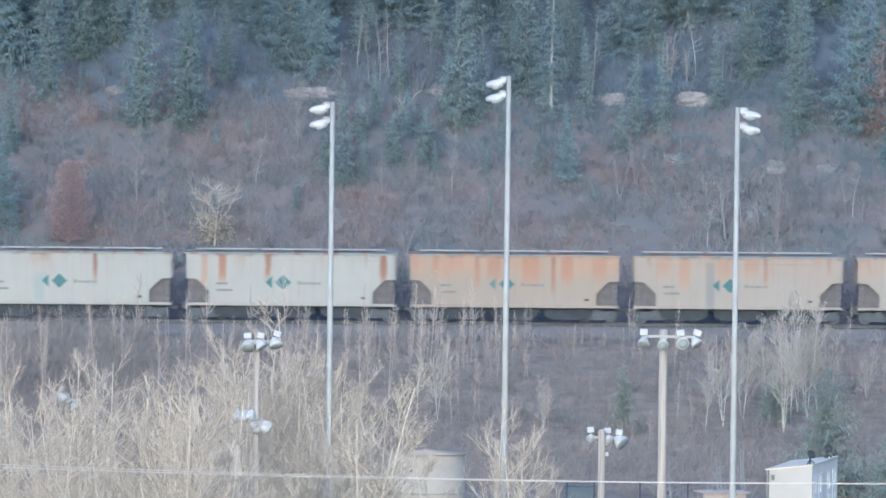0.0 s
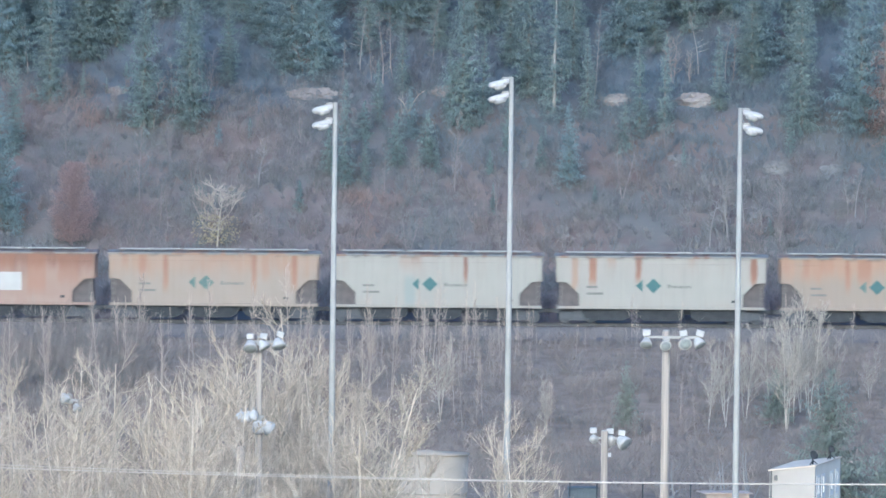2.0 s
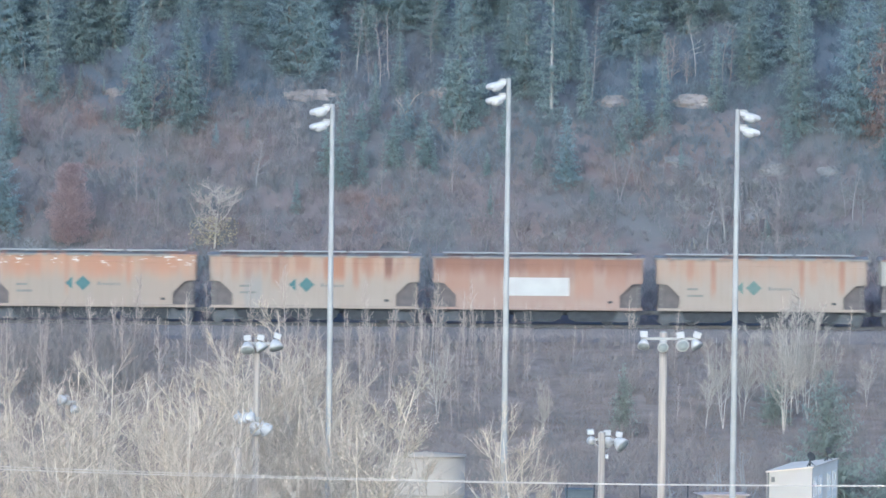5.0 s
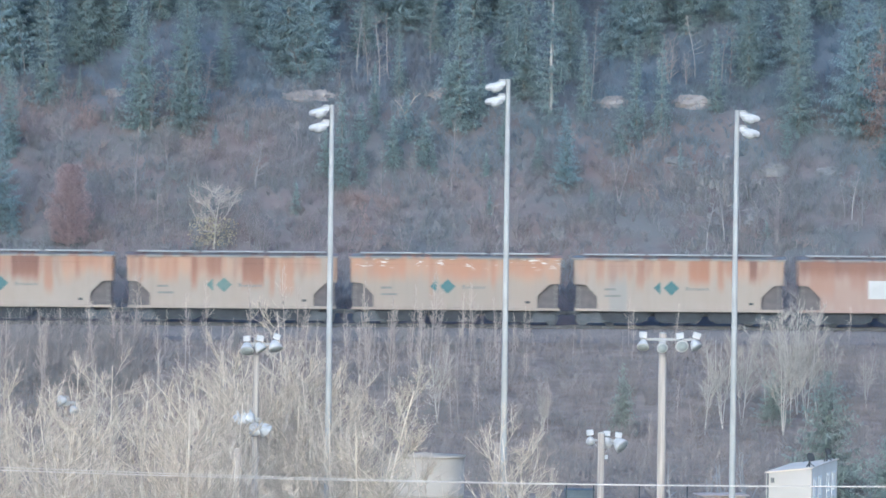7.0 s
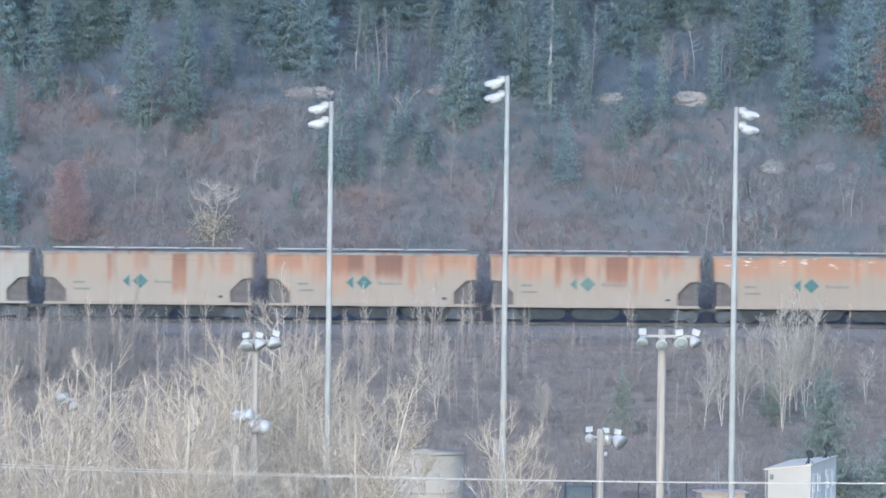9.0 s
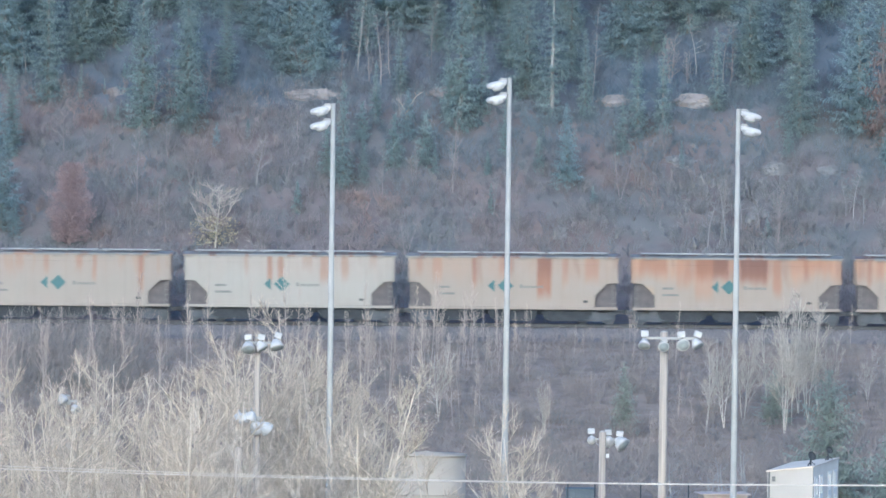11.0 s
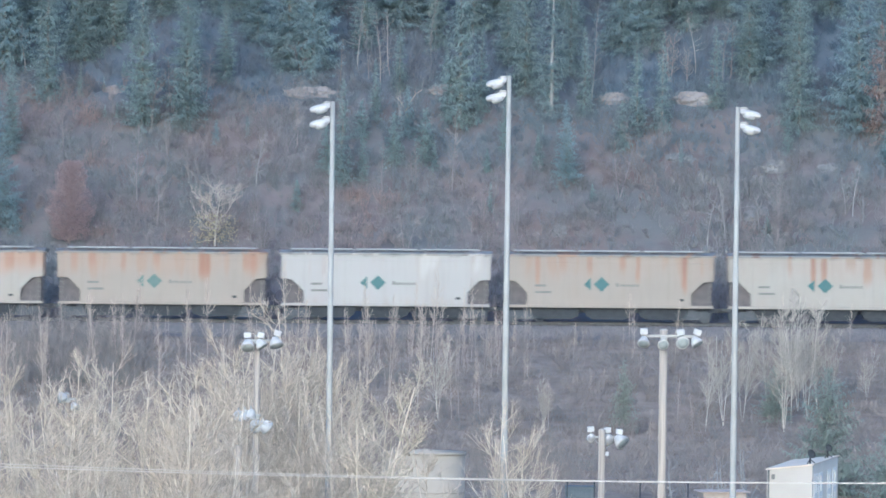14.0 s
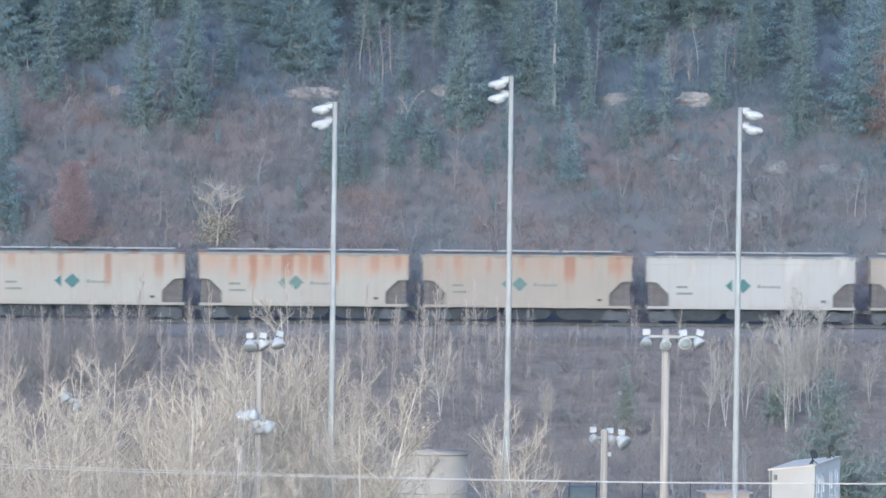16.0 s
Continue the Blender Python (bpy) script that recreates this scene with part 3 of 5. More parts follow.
def hopper_car():
    """One covered hopper car, in its own space: x along the track, z = 0 on the rail."""
    car = thing("hopper_car", pose(0, 0, 0), "covered hopper car", "rail car", "cars of the freight train")
    part("body", car_shell(bmesh.new()), M_ROOF, car)
    # roof with raised edge and hatch walk
    bm = bmesh.new()
    sec = [(-1.63, 4.44), (-1.63, 4.56), (-1.1, 4.66), (-0.45, 4.71), (0.45, 4.71), (1.1, 4.66), (1.63, 4.56), (1.63, 4.44)]
    a = [bm.verts.new((-7.15, y, z)) for y, z in sec]
    b = [bm.verts.new((7.15, y, z)) for y, z in sec]
    bm.faces.new(a[::-1])
    bm.faces.new(b)
    for i in range(len(sec)):
        j = (i + 1) % len(sec)
        bm.faces.new((a[i], a[j], b[j], b[i]))
    part("roof", bm, M_ROOF, car, "weathered grey-white roof")
    for x in (-5.2, -2.6, 0, 2.6, 5.2):
        bm = bmesh.new()
        box(bm, x - 1.15, x + 1.15, -0.42, 0.42, 4.69, 4.76, 0.02)
        part("roof_hatch", bm, M_ROOF, car)
    for s in (-1, 1):
        for x0, x1 in ((-6.4, -2.3), (-2.05, 2.1), (2.35, 6.3)):
            bm = box(bmesh.new(), x0, x1, s * 0.85 - 0.3, s * 0.85 + 0.3, 4.77, 4.81, 0.01)
            for x in (x0 + 0.3, (x0 + x1) / 2, x1 - 0.3):
                box(bm, x - 0.03, x + 0.03, s * 0.85 - 0.25, s * 0.85 + 0.25, 4.66, 4.78)
            part("running_board", bm, M_ROOF, car, "grey roof walkway")
        bm = bmesh.new()
        box(bm, -6.95, 6.95, s * 1.565 - 0.02, s * 1.565 + 0.02, 4.00, 4.05, 0.01)
        part("side_rib", bm, M_BARS, car)
        bm = bmesh.new()
        box(bm, -7.0, 7.0, s * 1.57 - 0.07, s * 1.57 + 0.07, 1.02, 1.2, 0.02)
        part("side_sill", bm, M_ROOF, car)
        for e in (-1, 1):
            bm = bmesh.new()
            box(bm, e * 6.97 - 0.07, e * 6.97 + 0.07, s * 1.5 - 0.06, s * 1.5 + 0.06, 2.8, 4.46, 0.015)
            part("corner_post", bm, M_ROOF, car)
            bm = bmesh.new()
            box(bm, e * 6.66 - 0.02, e * 6.66 + 0.02, s * 1.52 - 0.02, s * 1.52 + 0.02, 1.2, 2.85)
            for z in (1.45, 1.8, 2.15, 2.5):
                box(bm, e * 6.8 - 0.15, e * 6.8 + 0.15, s * 1.52 - 0.015, s * 1.52 + 0.015, z, z + 0.035)
            part("ladder", bm, M_BARS, car)
    for e in (-1, 1):
        bm = bmesh.new()
        pts = [(5.4, 1.06), (6.9, 1.06), (6.9, 2.9), (6.3, 2.9), (5.4, 2.1)]
        prism(bm, [(e * x, z) for x, z in (pts if e > 0 else pts[::-1])], -1.18, 1.18)
        for x in (5.75, 6.15, 6.5):
            box(bm, e * x - 0.03, e * x + 0.03, -1.24, 1.24, 1.1, 2.5)
        part("end_frame", bm, M_FRAME, car, "grimy brown end frame")
        bm = bmesh.new()
        box(bm, e * 7.3 - 0.4, e * 7.3 + 0.4, -0.13, 0.13, 0.72, 0.98, 0.03)
        box(bm, e * 7.52 - 0.14, e * 7.52 + 0.14, -0.2, 0.2, 0.68, 1.02, 0.04)
        part("coupler", bm, M_STEEL, car)
        bogie = new("truck")
        bogie.parent = car
        bogie.location = (e * 5.55, 0, 0)
        for s in (-1, 1):
            bm = bmesh.new()
            prism(bm, [(-1.15, 0.38), (-0.75, 0.32), (-0.35, 0.22), (0.35, 0.22), (0.75, 0.32), (1.15, 0.38), (1.15, 0.62), (0.55, 0.80), (-0.55, 0.80), (-1.15, 0.62)], s * 1.0 - 0.07, s * 1.0 + 0.07)
            part("side_frame", bm, M_STEEL, bogie)
        bm = box(bmesh.new(), -0.22, 0.22, -1.1, 1.1, 0.5, 0.98, 0.03)
        part("bolster", bm, M_STEEL, bogie)
        for x in (-0.89, 0.89):
            bm = bmesh.new()
            turn = Matrix.Rotation(radians(90), 4, "X")
            for s in (-1, 1):
                lathe(bm, [(0.12, -0.07), (0.44, -0.07), (0.50 if s > 0 else 0.457, -0.05), (0.457, 0.0), (0.457, 0.06), (0.38, 0.07), (0.12, 0.03)], 20, Matrix.Translation((0, s * 0.745, 0)) @ turn)
            lathe(bm, [(0.085, -1.05), (0.085, 1.05)], 8, turn)
            wheels = part("wheelset", bm, M_STEEL, bogie)
            wheels.location = (x, 0, 0.457)
    for x in (-3.6, 0.0, 3.6):
        bm = bmesh.new()
        prism(bm, [(x - 1.79, 1.12), (x - 1.5, 0.42), (x - 1.3, 0.36), (x + 1.3, 0.36), (x + 1.5, 0.42), (x + 1.79, 1.12)], -1.2, 1.2)
        box(bm, x - 1.2, x + 1.2, -1.3, 1.3, 0.24, 0.36)
        part("hopper_outlet", bm, M_OUTLET, car)
    bm = box(bmesh.new(), -7.0, 7.0, -0.35, 0.35, 0.66, 1.06, 0.02)
    part("centre_sill", bm, M_STEEL, car)
    y0, y1 = -1.582, -1.575
    bm = prism(bmesh.new(), [(-0.52 + a * 0.52, 2.60 + b * 0.50) for a, b in ((-1, 0), (0, -1), (1, 0), (0, 1))], y0, y1)
    part("diamond_mark", bm, M_GREEN, car, "teal green diamond")
    bm = prism(bmesh.new(), [(-1.70, 2.60), (-1.25, 2.17), (-1.25, 3.03)], y0, y1)
    part("arrow_mark", bm, M_GREEN, car, "teal green arrow")
    x = 0.45
    for w in (0.22, 0.16, 0.17, 0.13, 0.19, 0.17, 0.14, 0.17):
        bm = box(bmesh.new(), x, x + w * 0.86, y0, y1, 2.45, 2.62 if w < 0.2 else 2.70)
        part("letter_bar", bm, M_BARS, car)
        x += w + 0.03
    for x0, w, z in ((-5.0, 0.75, 2.42), (-5.0, 1.1, 1.98)):
        bm = box(bmesh.new(), x0, x0 + w, y0, y1, z, z + 0.15)
        part("stencil_bar", bm, M_BARS, car, "plain grey stencil bar")
    bm = box(bmesh.new(), 4.7, 5.0, y0 - 0.03, y1, 1.5, 1.66, 0.02)
    part("data_plate", bm, M_BLACK, car)
    return car


def build_train():
    model = hopper_car()
    made = []
    for i, (n, base, faded, rust, amount, strong, words) in enumerate(CARS):
        car = model if i == 0 else copy_thing(model, pose(0, 0, 0))
        car["label"] = words + " steel covered hopper car on the railway track"
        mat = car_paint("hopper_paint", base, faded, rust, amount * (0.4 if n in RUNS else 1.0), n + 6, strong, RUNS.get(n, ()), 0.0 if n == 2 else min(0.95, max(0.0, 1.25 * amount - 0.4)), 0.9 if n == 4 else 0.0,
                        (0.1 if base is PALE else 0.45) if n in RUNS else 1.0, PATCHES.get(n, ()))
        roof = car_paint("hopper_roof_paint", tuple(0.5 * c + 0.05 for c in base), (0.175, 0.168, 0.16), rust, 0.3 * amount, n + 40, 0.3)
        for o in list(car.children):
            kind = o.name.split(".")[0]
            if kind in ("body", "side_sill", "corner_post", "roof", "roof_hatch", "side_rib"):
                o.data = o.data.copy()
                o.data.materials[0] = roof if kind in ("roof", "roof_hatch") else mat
            if n == 2 and kind in ("diamond_mark", "arrow_mark", "letter_bar", "stencil_bar"):
                bpy.data.objects.remove(o)
            elif n in (-2, 1, 5, 11, 12) and kind in ("diamond_mark", "arrow_mark") and (kind == "arrow_mark" or n != -2):
                o.data = o.data.copy()
                o.data.materials[0] = M_GREEN_FADED
        if n == 2:
            bm = box(bmesh.new(), -2.3, 2.1, -1.583, -1.574, 1.98, 3.2)
            part("blank_panel", bm, plain("panel_white", (0.30, 0.29, 0.275), (0.35, 0.34, 0.325), 0.8), car, "blank white painted panel")
        made.append((n, car))
    return made


TRAIN = build_train()


# ---------------------------------------------------------------- lamp masts, poles, sheds
def flood_head(bm, m):
    """A long flattened floodlight hood, rounded at the tip, with a short skirt round the lamp below it; it reaches along +x."""
    hood = [(0.10, -0.36), (0.155, -0.33), (0.185, -0.2), (0.20, 0.0), (0.19, 0.18), (0.15, 0.31), (0.09, 0.37), (0.03, 0.385)]
    lathe(bm, hood, 16, m @ Matrix.Rotation(radians(12), 4, "Y") @ Matrix.Diagonal((1, 1, 0.72, 1)) @ Matrix.Rotation(radians(90), 4, "Y"))
    lathe(bm, [(0.235, 0.05), (0.25, -0.02), (0.225, -0.12), (0.20, -0.13)], 16, m @ Matrix.Translation((-0.06, 0, -0.05)) @ Matrix.Rotation(radians(14), 4, "Y"))
    return bm


def tall_mast(x, y, top, side, second):
    """A slim galvanised mast with two floodlights on one side."""
    base = height(x, y)
    mast = thing("light_mast", pose(x, y, base), "tall slim galvanised steel mast with two white floodlights", "light mast", "tall floodlight masts")
    h = top - base
    bm = lathe(bmesh.new(), [(0.20, 0), (0.20, 0.05), (0.14, 0.06), (0.12, h * 0.5), (0.085, h)], 12)
    part("pole", bm, M_GALV, mast)
    bm = lathe(bmesh.new(), [(0.36, 0), (0.36, 0.06), (0.2, 0.07)], 12)
    part("base_plate", bm, M_GALV, mast)
    for i, z in enumerate((h - 0.12, h - second)):
        bm = bmesh.new()
        box(bm, min(0, side * 0.42), max(0, side * 0.42), -0.05, 0.05, z - 0.04, z + 0.06, 0.015)
        box(bm, min(side * 0.1, side * 0.36), max(side * 0.1, side * 0.36), -0.12, 0.12, z + 0.0, z + 0.12, 0.03)
        part("bracket", bm, M_GALV, mast)
        lamp = new("floodlight")
        lamp.parent = mast
        lamp.location = (side * 0.52, -0.05, z - 0.16)
        turn = Matrix.Identity(4) if side > 0 else Matrix.Rotation(radians(180), 4, "Z")
        bm = flood_head(bmesh.new(), turn)
        part("housing", bm, M_LAMP, lamp, "white hooded housing")
        bm = lathe(bmesh.new(), [(0.205, 0.0), (0.20, -0.03), (0.13, -0.075), (0.04, -0.09)], 16, turn @ Matrix.Translation((-0.06, 0, -0.16)) @ Matrix.Rotation(radians(14), 4, "Y"))
        part("lens", bm, M_LAMP_GLASS, lamp)
        bm = box(bmesh.new(), min(-side * 0.42, -side * 0.2), max(-side * 0.42, -side * 0.2), -0.1, 0.1, 0.02, 0.2, 0.03)
        part("ballast_box", bm, M_LAMP, lamp)
    return mast


def wood_mast(x, y, top, radius, heads, arm, label, boxed=True, back=False):
    """A wooden pole with floodlights on a cross-arm. heads: across, drop, tilt, turn, size."""
    base = height(x, y)
    mast = thing("floodlight_pole", pose(x, y, base), label, "light pole", "wooden floodlight poles")
    h = top - base
    bm = lathe(bmesh.new(), [(radius * 1.25, 0), (radius * 1.1, h * 0.4), (radius, h)], 12)
    part("pole", bm, M_WOODPOLE, mast)
    face = 1 if back else -1
    for a, b, drop in arm:
        bm = bmesh.new()
        y0, y1 = sorted((face * (radius + 0.12), face * (radius + 0.03)))
        box(bm, a, b, y0, y1, h - drop - 0.045, h - drop + 0.045, 0.012)
        y0, y1 = sorted((face * (radius + 0.16), -face * radius * 0.4))
        box(bm, -0.12, 0.12, y0, y1, h - drop - 0.14, h - drop - 0.02, 0.02)
        part("cross_arm", bm, M_GALV, mast)
        for end in (a, b) if back else ():
            bm = rod(bmesh.new(), (end * 0.7, face * (radius + 0.07), h - drop - 0.03), (0, face * (radius + 0.03), h - drop - abs(end) * 0.75 - 0.05), 0.016, n=6)
            part("brace", bm, M_GALV, mast)
    for across, drop, tilt, turn, lean, s in heads:
        lamp = new("floodlight")
        lamp.parent = mast
        lamp.matrix_basis = pose(across, face * (radius + 0.1), h - drop, 0, lean, 0)
        spin = Matrix.Rotation(radians(turn), 4, "Z") @ Matrix.Rotation(radians(tilt), 4, "X")
        if drop < 2.5 and boxed and s != 0.66:
            bm = box(bmesh.new(), -0.14, 0.14, -0.13, 0.13, 0.05, 0.27, 0.035)
            part("ballast_box", bm, M_LAMP, lamp)
        at = Matrix.Translation((0, -0.1, -0.13)) @ spin
        prof = ((0.06, -0.16), (0.12, -0.13), (0.20, -0.02), (0.265, 0.12), (0.30, 0.26), (0.29, 0.265))
        bm = lathe(bmesh.new(), [(r * s, z * s) for r, z in prof], 18, at)
        part("housing", bm, M_LAMP, lamp, "white bowl-shaped reflector")
        bm = lathe(bmesh.new(), [(0.265 * s, 0.25 * s), (0.268 * s, 0.275 * s), (0.16 * s, 0.31 * s), (0.05 * s, 0.32 * s)], 18, at)
        part("lens", bm, M_LAMP_GLASS, lamp)
        bm = lathe(bmesh.new(), [(0.295 * s, 0.245 * s), (0.31 * s, 0.255 * s), (0.31 * s, 0.275 * s), (0.285 * s, 0.285 * s)], 18, at)
        part("rim", bm, M_GALV, lamp)
        bm = rod(bmesh.new(), (0, 0.02, 0.1), (0, -0.1, -0.15), 0.035)
        part("yoke", bm, M_GALV, lamp)
    bm = lathe(bmesh.new(), [(radius * 1.02, h), (radius * 0.9, h + 0.03), (0.03, h + 0.06)], 12)
    part("cap", bm, M_GALV, mast)
    for z in (h - 0.3, h - 0.55):
        bm = rod(bmesh.new(), (0, -radius - 0.06, z), (0, radius + 0.06, z), 0.02, n=6)
        part("bolt", bm, M_GALV, mast)
    if back:
        bm = box(bmesh.new(), radius, radius + 0.13, -0.08, 0.06, h - 1.0, h - 0.84, 0.015)
        part("junction_box", bm, M_LAMP, mast)
    return mast


tall_mast(-4.38, 350, 17.62, -1, 0.70)
tall_mast(2.49, 350, 18.70, -1, 0.68)
tall_mast(11.44, 350, 17.60, 1, 0.70)
LAB = "weathered wooden pole with white floodlights on a cross-arm"
wood_mast(7.84, 317, 10.05, 0.14, [(-0.70, 0.2, 142, -8, 0, 0.72), (-0.03, 0.3, 112, 12, 8, 0.66), (0.62, 0.22, 112, 6, -8, 0.78), (1.14, 0.2, 125, 62, 18, 0.74)], [(-0.8, 1.2, 0.2)], LAB)
wood_mast(-7.12, 345, 8.60, 0.115, [(-0.36, 0.12, 142, -5, -4, 0.9), (0.12, 0.1, 135, 70, 10, 0.8), (0.74, 0.02, 140, 50, 18, 0.9),
                                   (-0.68, 2.86, 150, 250, -8, 0.8), (-0.44, 2.83, 150, 255, -8, 0.8), (-0.20, 2.80, 150, 260, -8, 0.8), (-0.06, 3.22, 128, 150, 0, 0.95), (0.26, 3.24, 128, 118, 0, 0.95)],
          [(-0.5, 0.85, 0.16), (-0.75, 0.2, 3.05)], LAB)
wood_mast(6.30, 350, 4.9, 0.135, [(-0.43, 0.14, 115, 180, -4, 0.6), (0.22, 0.17, 115, 180, 0, 0.8), (0.66, 0.22, 122, 58, 6, 1.02)], [(-0.5, 0.8, 0.28)], LAB, True, True)
wood_mast(-15.35, 368, 5.25, 0.10, [(-0.1, 0.0, 110, 270, 20, 0.85), (0.3, 0.32, 120, 60, 20, 0.7)], [(-0.3, 0.4, 0.2)], LAB, False)


def grey_post(x, y, top, label):
    base = height(x, y)
    bm = lathe(bmesh.new(), [(0.17, base), (0.15, top - 0.02), (0.13, top)], 10, pose(x, y, 0))
    tagged(part("wooden_post", bm, M_WOODPOLE), label, "post", "wooden posts")


grey_post(2.26, 353, 4.35, "short weathered grey wooden post beside a steel mast")
grey_post(-7.45, 329, 5.2, "weathered grey wooden post among leafless aspens")


def site_office():
    """White cabin block seen across its corner, with tall narrow windows and a lean-to roof."""
    w, d = 2.05, 8.2
    x0, y0, turn = 16.62, 400.0, -10.5
    base = height(16.5, 404)
    h = 1.04 - base
    cabin = thing("site_office", pose(x0, y0, base, 0, 0, turn), "white site office with narrow windows and a lean-to roof", "building")
    # the corner nearest the camera is at the origin; walls run along +y (with windows) and -x
    drop = 0.24
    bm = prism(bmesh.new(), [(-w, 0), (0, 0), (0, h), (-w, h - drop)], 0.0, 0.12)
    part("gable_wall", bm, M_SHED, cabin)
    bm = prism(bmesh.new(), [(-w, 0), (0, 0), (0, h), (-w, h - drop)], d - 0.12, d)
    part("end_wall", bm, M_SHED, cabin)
    wins = [0.65, 2.2, 4.9, 6.6]
    up, low = (h - 1.34, h - 0.52), (h - 2.5, h - 1.5)
    ys = [0.12] + [v for y in wins for v in (y, y + 0.75)] + [d - 0.12]
    zs = [0, low[0], low[1], up[0], up[1], h]
    bm = bmesh.new()
    for i in range(len(ys) - 1):
        for j in range(len(zs) - 1):
            if not (i % 2 == 1 and j in (1, 3)):
                box(bm, -0.12, 0.0, ys[i], ys[i + 1], zs[j], zs[j + 1])
    part("window_wall", bm, M_SIDING_LIT, cabin, "white side wall")
    for y in wins:
        for z0, z1 in (up, low):
            win = new("window")
            win.parent = cabin
            bm = bmesh.new()
            for a, b, c, e in ((y - 0.16, y + 0.14, z0 - 0.08, z1 + 0.08), (y + 0.61, y + 0.91, z0 - 0.08, z1 + 0.08), (y + 0.14, y + 0.61, z0 - 0.08, z0 + 0.05), (y + 0.14, y + 0.61, z1 - 0.05, z1 + 0.08)):
                box(bm, -0.08, 0.03, a, b, c, e, 0.008)
            part("window_frame", bm, M_TRIM, win)
            bm = box(bmesh.new(), -0.07, -0.05, y + 0.02, y + 0.73, z0 + 0.02, z1 - 0.02)
            part("pane", bm, M_PANE, win)
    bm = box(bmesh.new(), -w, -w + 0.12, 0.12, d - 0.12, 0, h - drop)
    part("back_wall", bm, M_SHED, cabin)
    bm = prism(bmesh.new(), [(-w - 0.06, h - drop - 0.007), (0.06, h + 0.007), (0.06, h + 0.06), (-w - 0.06, h - drop + 0.053)], -0.06, d + 0.06)
    part("roof", bm, M_SHED_ROOF, cabin, "white sheet roof with a thin edge")
    bm = rod(bmesh.new(), (-w + 0.08, -0.05, 0), (-w + 0.08, -0.05, h - drop), 0.04)
    part("downpipe", bm, M_BARS, cabin)
    bm = box(bmesh.new(), -w + 0.22, -w + 0.36, -0.12, 0.0, h - drop - 0.42, h - drop - 0.2, 0.02)
    part("wall_lamp", bm, M_BARS, cabin)
    place = pose(x0, y0, base, 0, 0, turn)
    for px, py, up, size in ((-0.25, 1.0, 0.40, 0.21), (-0.2, 6.2, 0.42, 0.17)):
        spot = place @ Vector((px, py, h + 0.02))
        dish = thing("satellite_dish", pose(*spot), "small dark satellite dish standing on the white roof", "dish")
        bm = bmesh.new()
        lathe(bm, [(0.03, 0), (size * 0.55, 0.03), (size, 0.10), (size * 1.02, 0.11), (size * 0.6, 0.05)], 16, Matrix.Translation((0, 0, up)) @ Matrix.Rotation(radians(60), 4, "X") @ Matrix.Rotation(radians(30), 4, "Y"))
        part("bowl", bm, M_BLACK, dish, "dark grey bowl")
        bm = rod(bmesh.new(), (0, 0, 0), (0, 0, up), 0.04)
        for a in (0, 120, 240):
            rod(bm, (0.25 * math.cos(radians(a)), 0.25 * math.sin(radians(a)), 0), (0, 0, up * 0.5), 0.02, n=5)
        part("stand", bm, M_BLACK, dish)


site_office()


def storage_tank():
    """Low round tank with a shallow cone roof, half hidden by branches."""
    x, y = -0.7, 420
    base = height(x, y)
    h = 0.36 - base
    tank = thing("storage_tank", pose(x, y, base), "grey-white round storage tank with a shallow cone roof", "tank")
    bm = lathe(bmesh.new(), [(1.85, 0), (1.85, h)], 32)
    for f in bm.faces:
        f.smooth = len(f.verts) == 4
    part("shell", bm, M_TANK, tank)
    bm = lathe(bmesh.new(), [(1.93, h), (1.93, h + 0.06), (0.15, h + 0.17), (0.12, h + 0.20)], 32)
    part("roof", bm, M_TANK, tank)
    for z in (h * 0.35, h * 0.7):
        bm = lathe(bmesh.new(), [(1.85, z), (1.885, z + 0.02), (1.885, z + 0.08), (1.85, z + 0.1)], 32)
        part("hoop", bm, M_TANK, tank)


storage_tank()


def utility_line():
    """A sagging bundle of pale cables between two wooden poles."""
    cables = ((-0.35, 0.0, 0.014), (0.0, 0.09, 0.011))

    def sag(x, lift):
        return 8.28 + 0.0007 * (x - 5.0) ** 2 + lift * max(0.0, -(x - 3.0)) / 22.0

    for x in (-34.0, 40.0):
        base = height(x, 250)
        arm = sag(x, 0.0) - base - 0.2
        p = thing("utility_pole", pose(x, 250.25, base), "weathered wooden utility pole carrying pale cables", "utility pole", "utility poles")
        part("pole", lathe(bmesh.new(), [(0.17, 0), (0.13, arm + 1.2)], 10), M_WOODPOLE, p)
        part("cross_arm", box(bmesh.new(), -0.26, -0.14, -1.0, 0.5, arm, arm + 0.13, 0.01), M_WOODPOLE, p)
        for dy, lift, r in cables:
            top = sag(x, lift) - base
            bm = lathe(bmesh.new(), [(0.03, arm + 0.13), (0.05, arm + 0.16), (0.03, top - 0.02), (0.035, top)], 8, pose(-0.2, dy - 0.25, 0))
            part("insulator", bm, M_LAMP, p, "white insulator")
    for dy, lift, r in cables:
        cu = bpy.data.curves.new("cable", "CURVE")
        cu.dimensions, cu.bevel_depth, cu.bevel_resolution = "3D", r, 2
        sp = cu.splines.new("POLY")
        n = 60
        sp.points.add(n)
        for i in range(n + 1):
            x = -34.2 + 74 * i / n
            sp.points[i].co = (x, 250 + dy, sag(x, lift), 1)
        cu.materials.append(M_CABLE)
        tagged(new("cable", cu), "pale sagging overhead cable", "cable", "overhead cables")


utility_line()


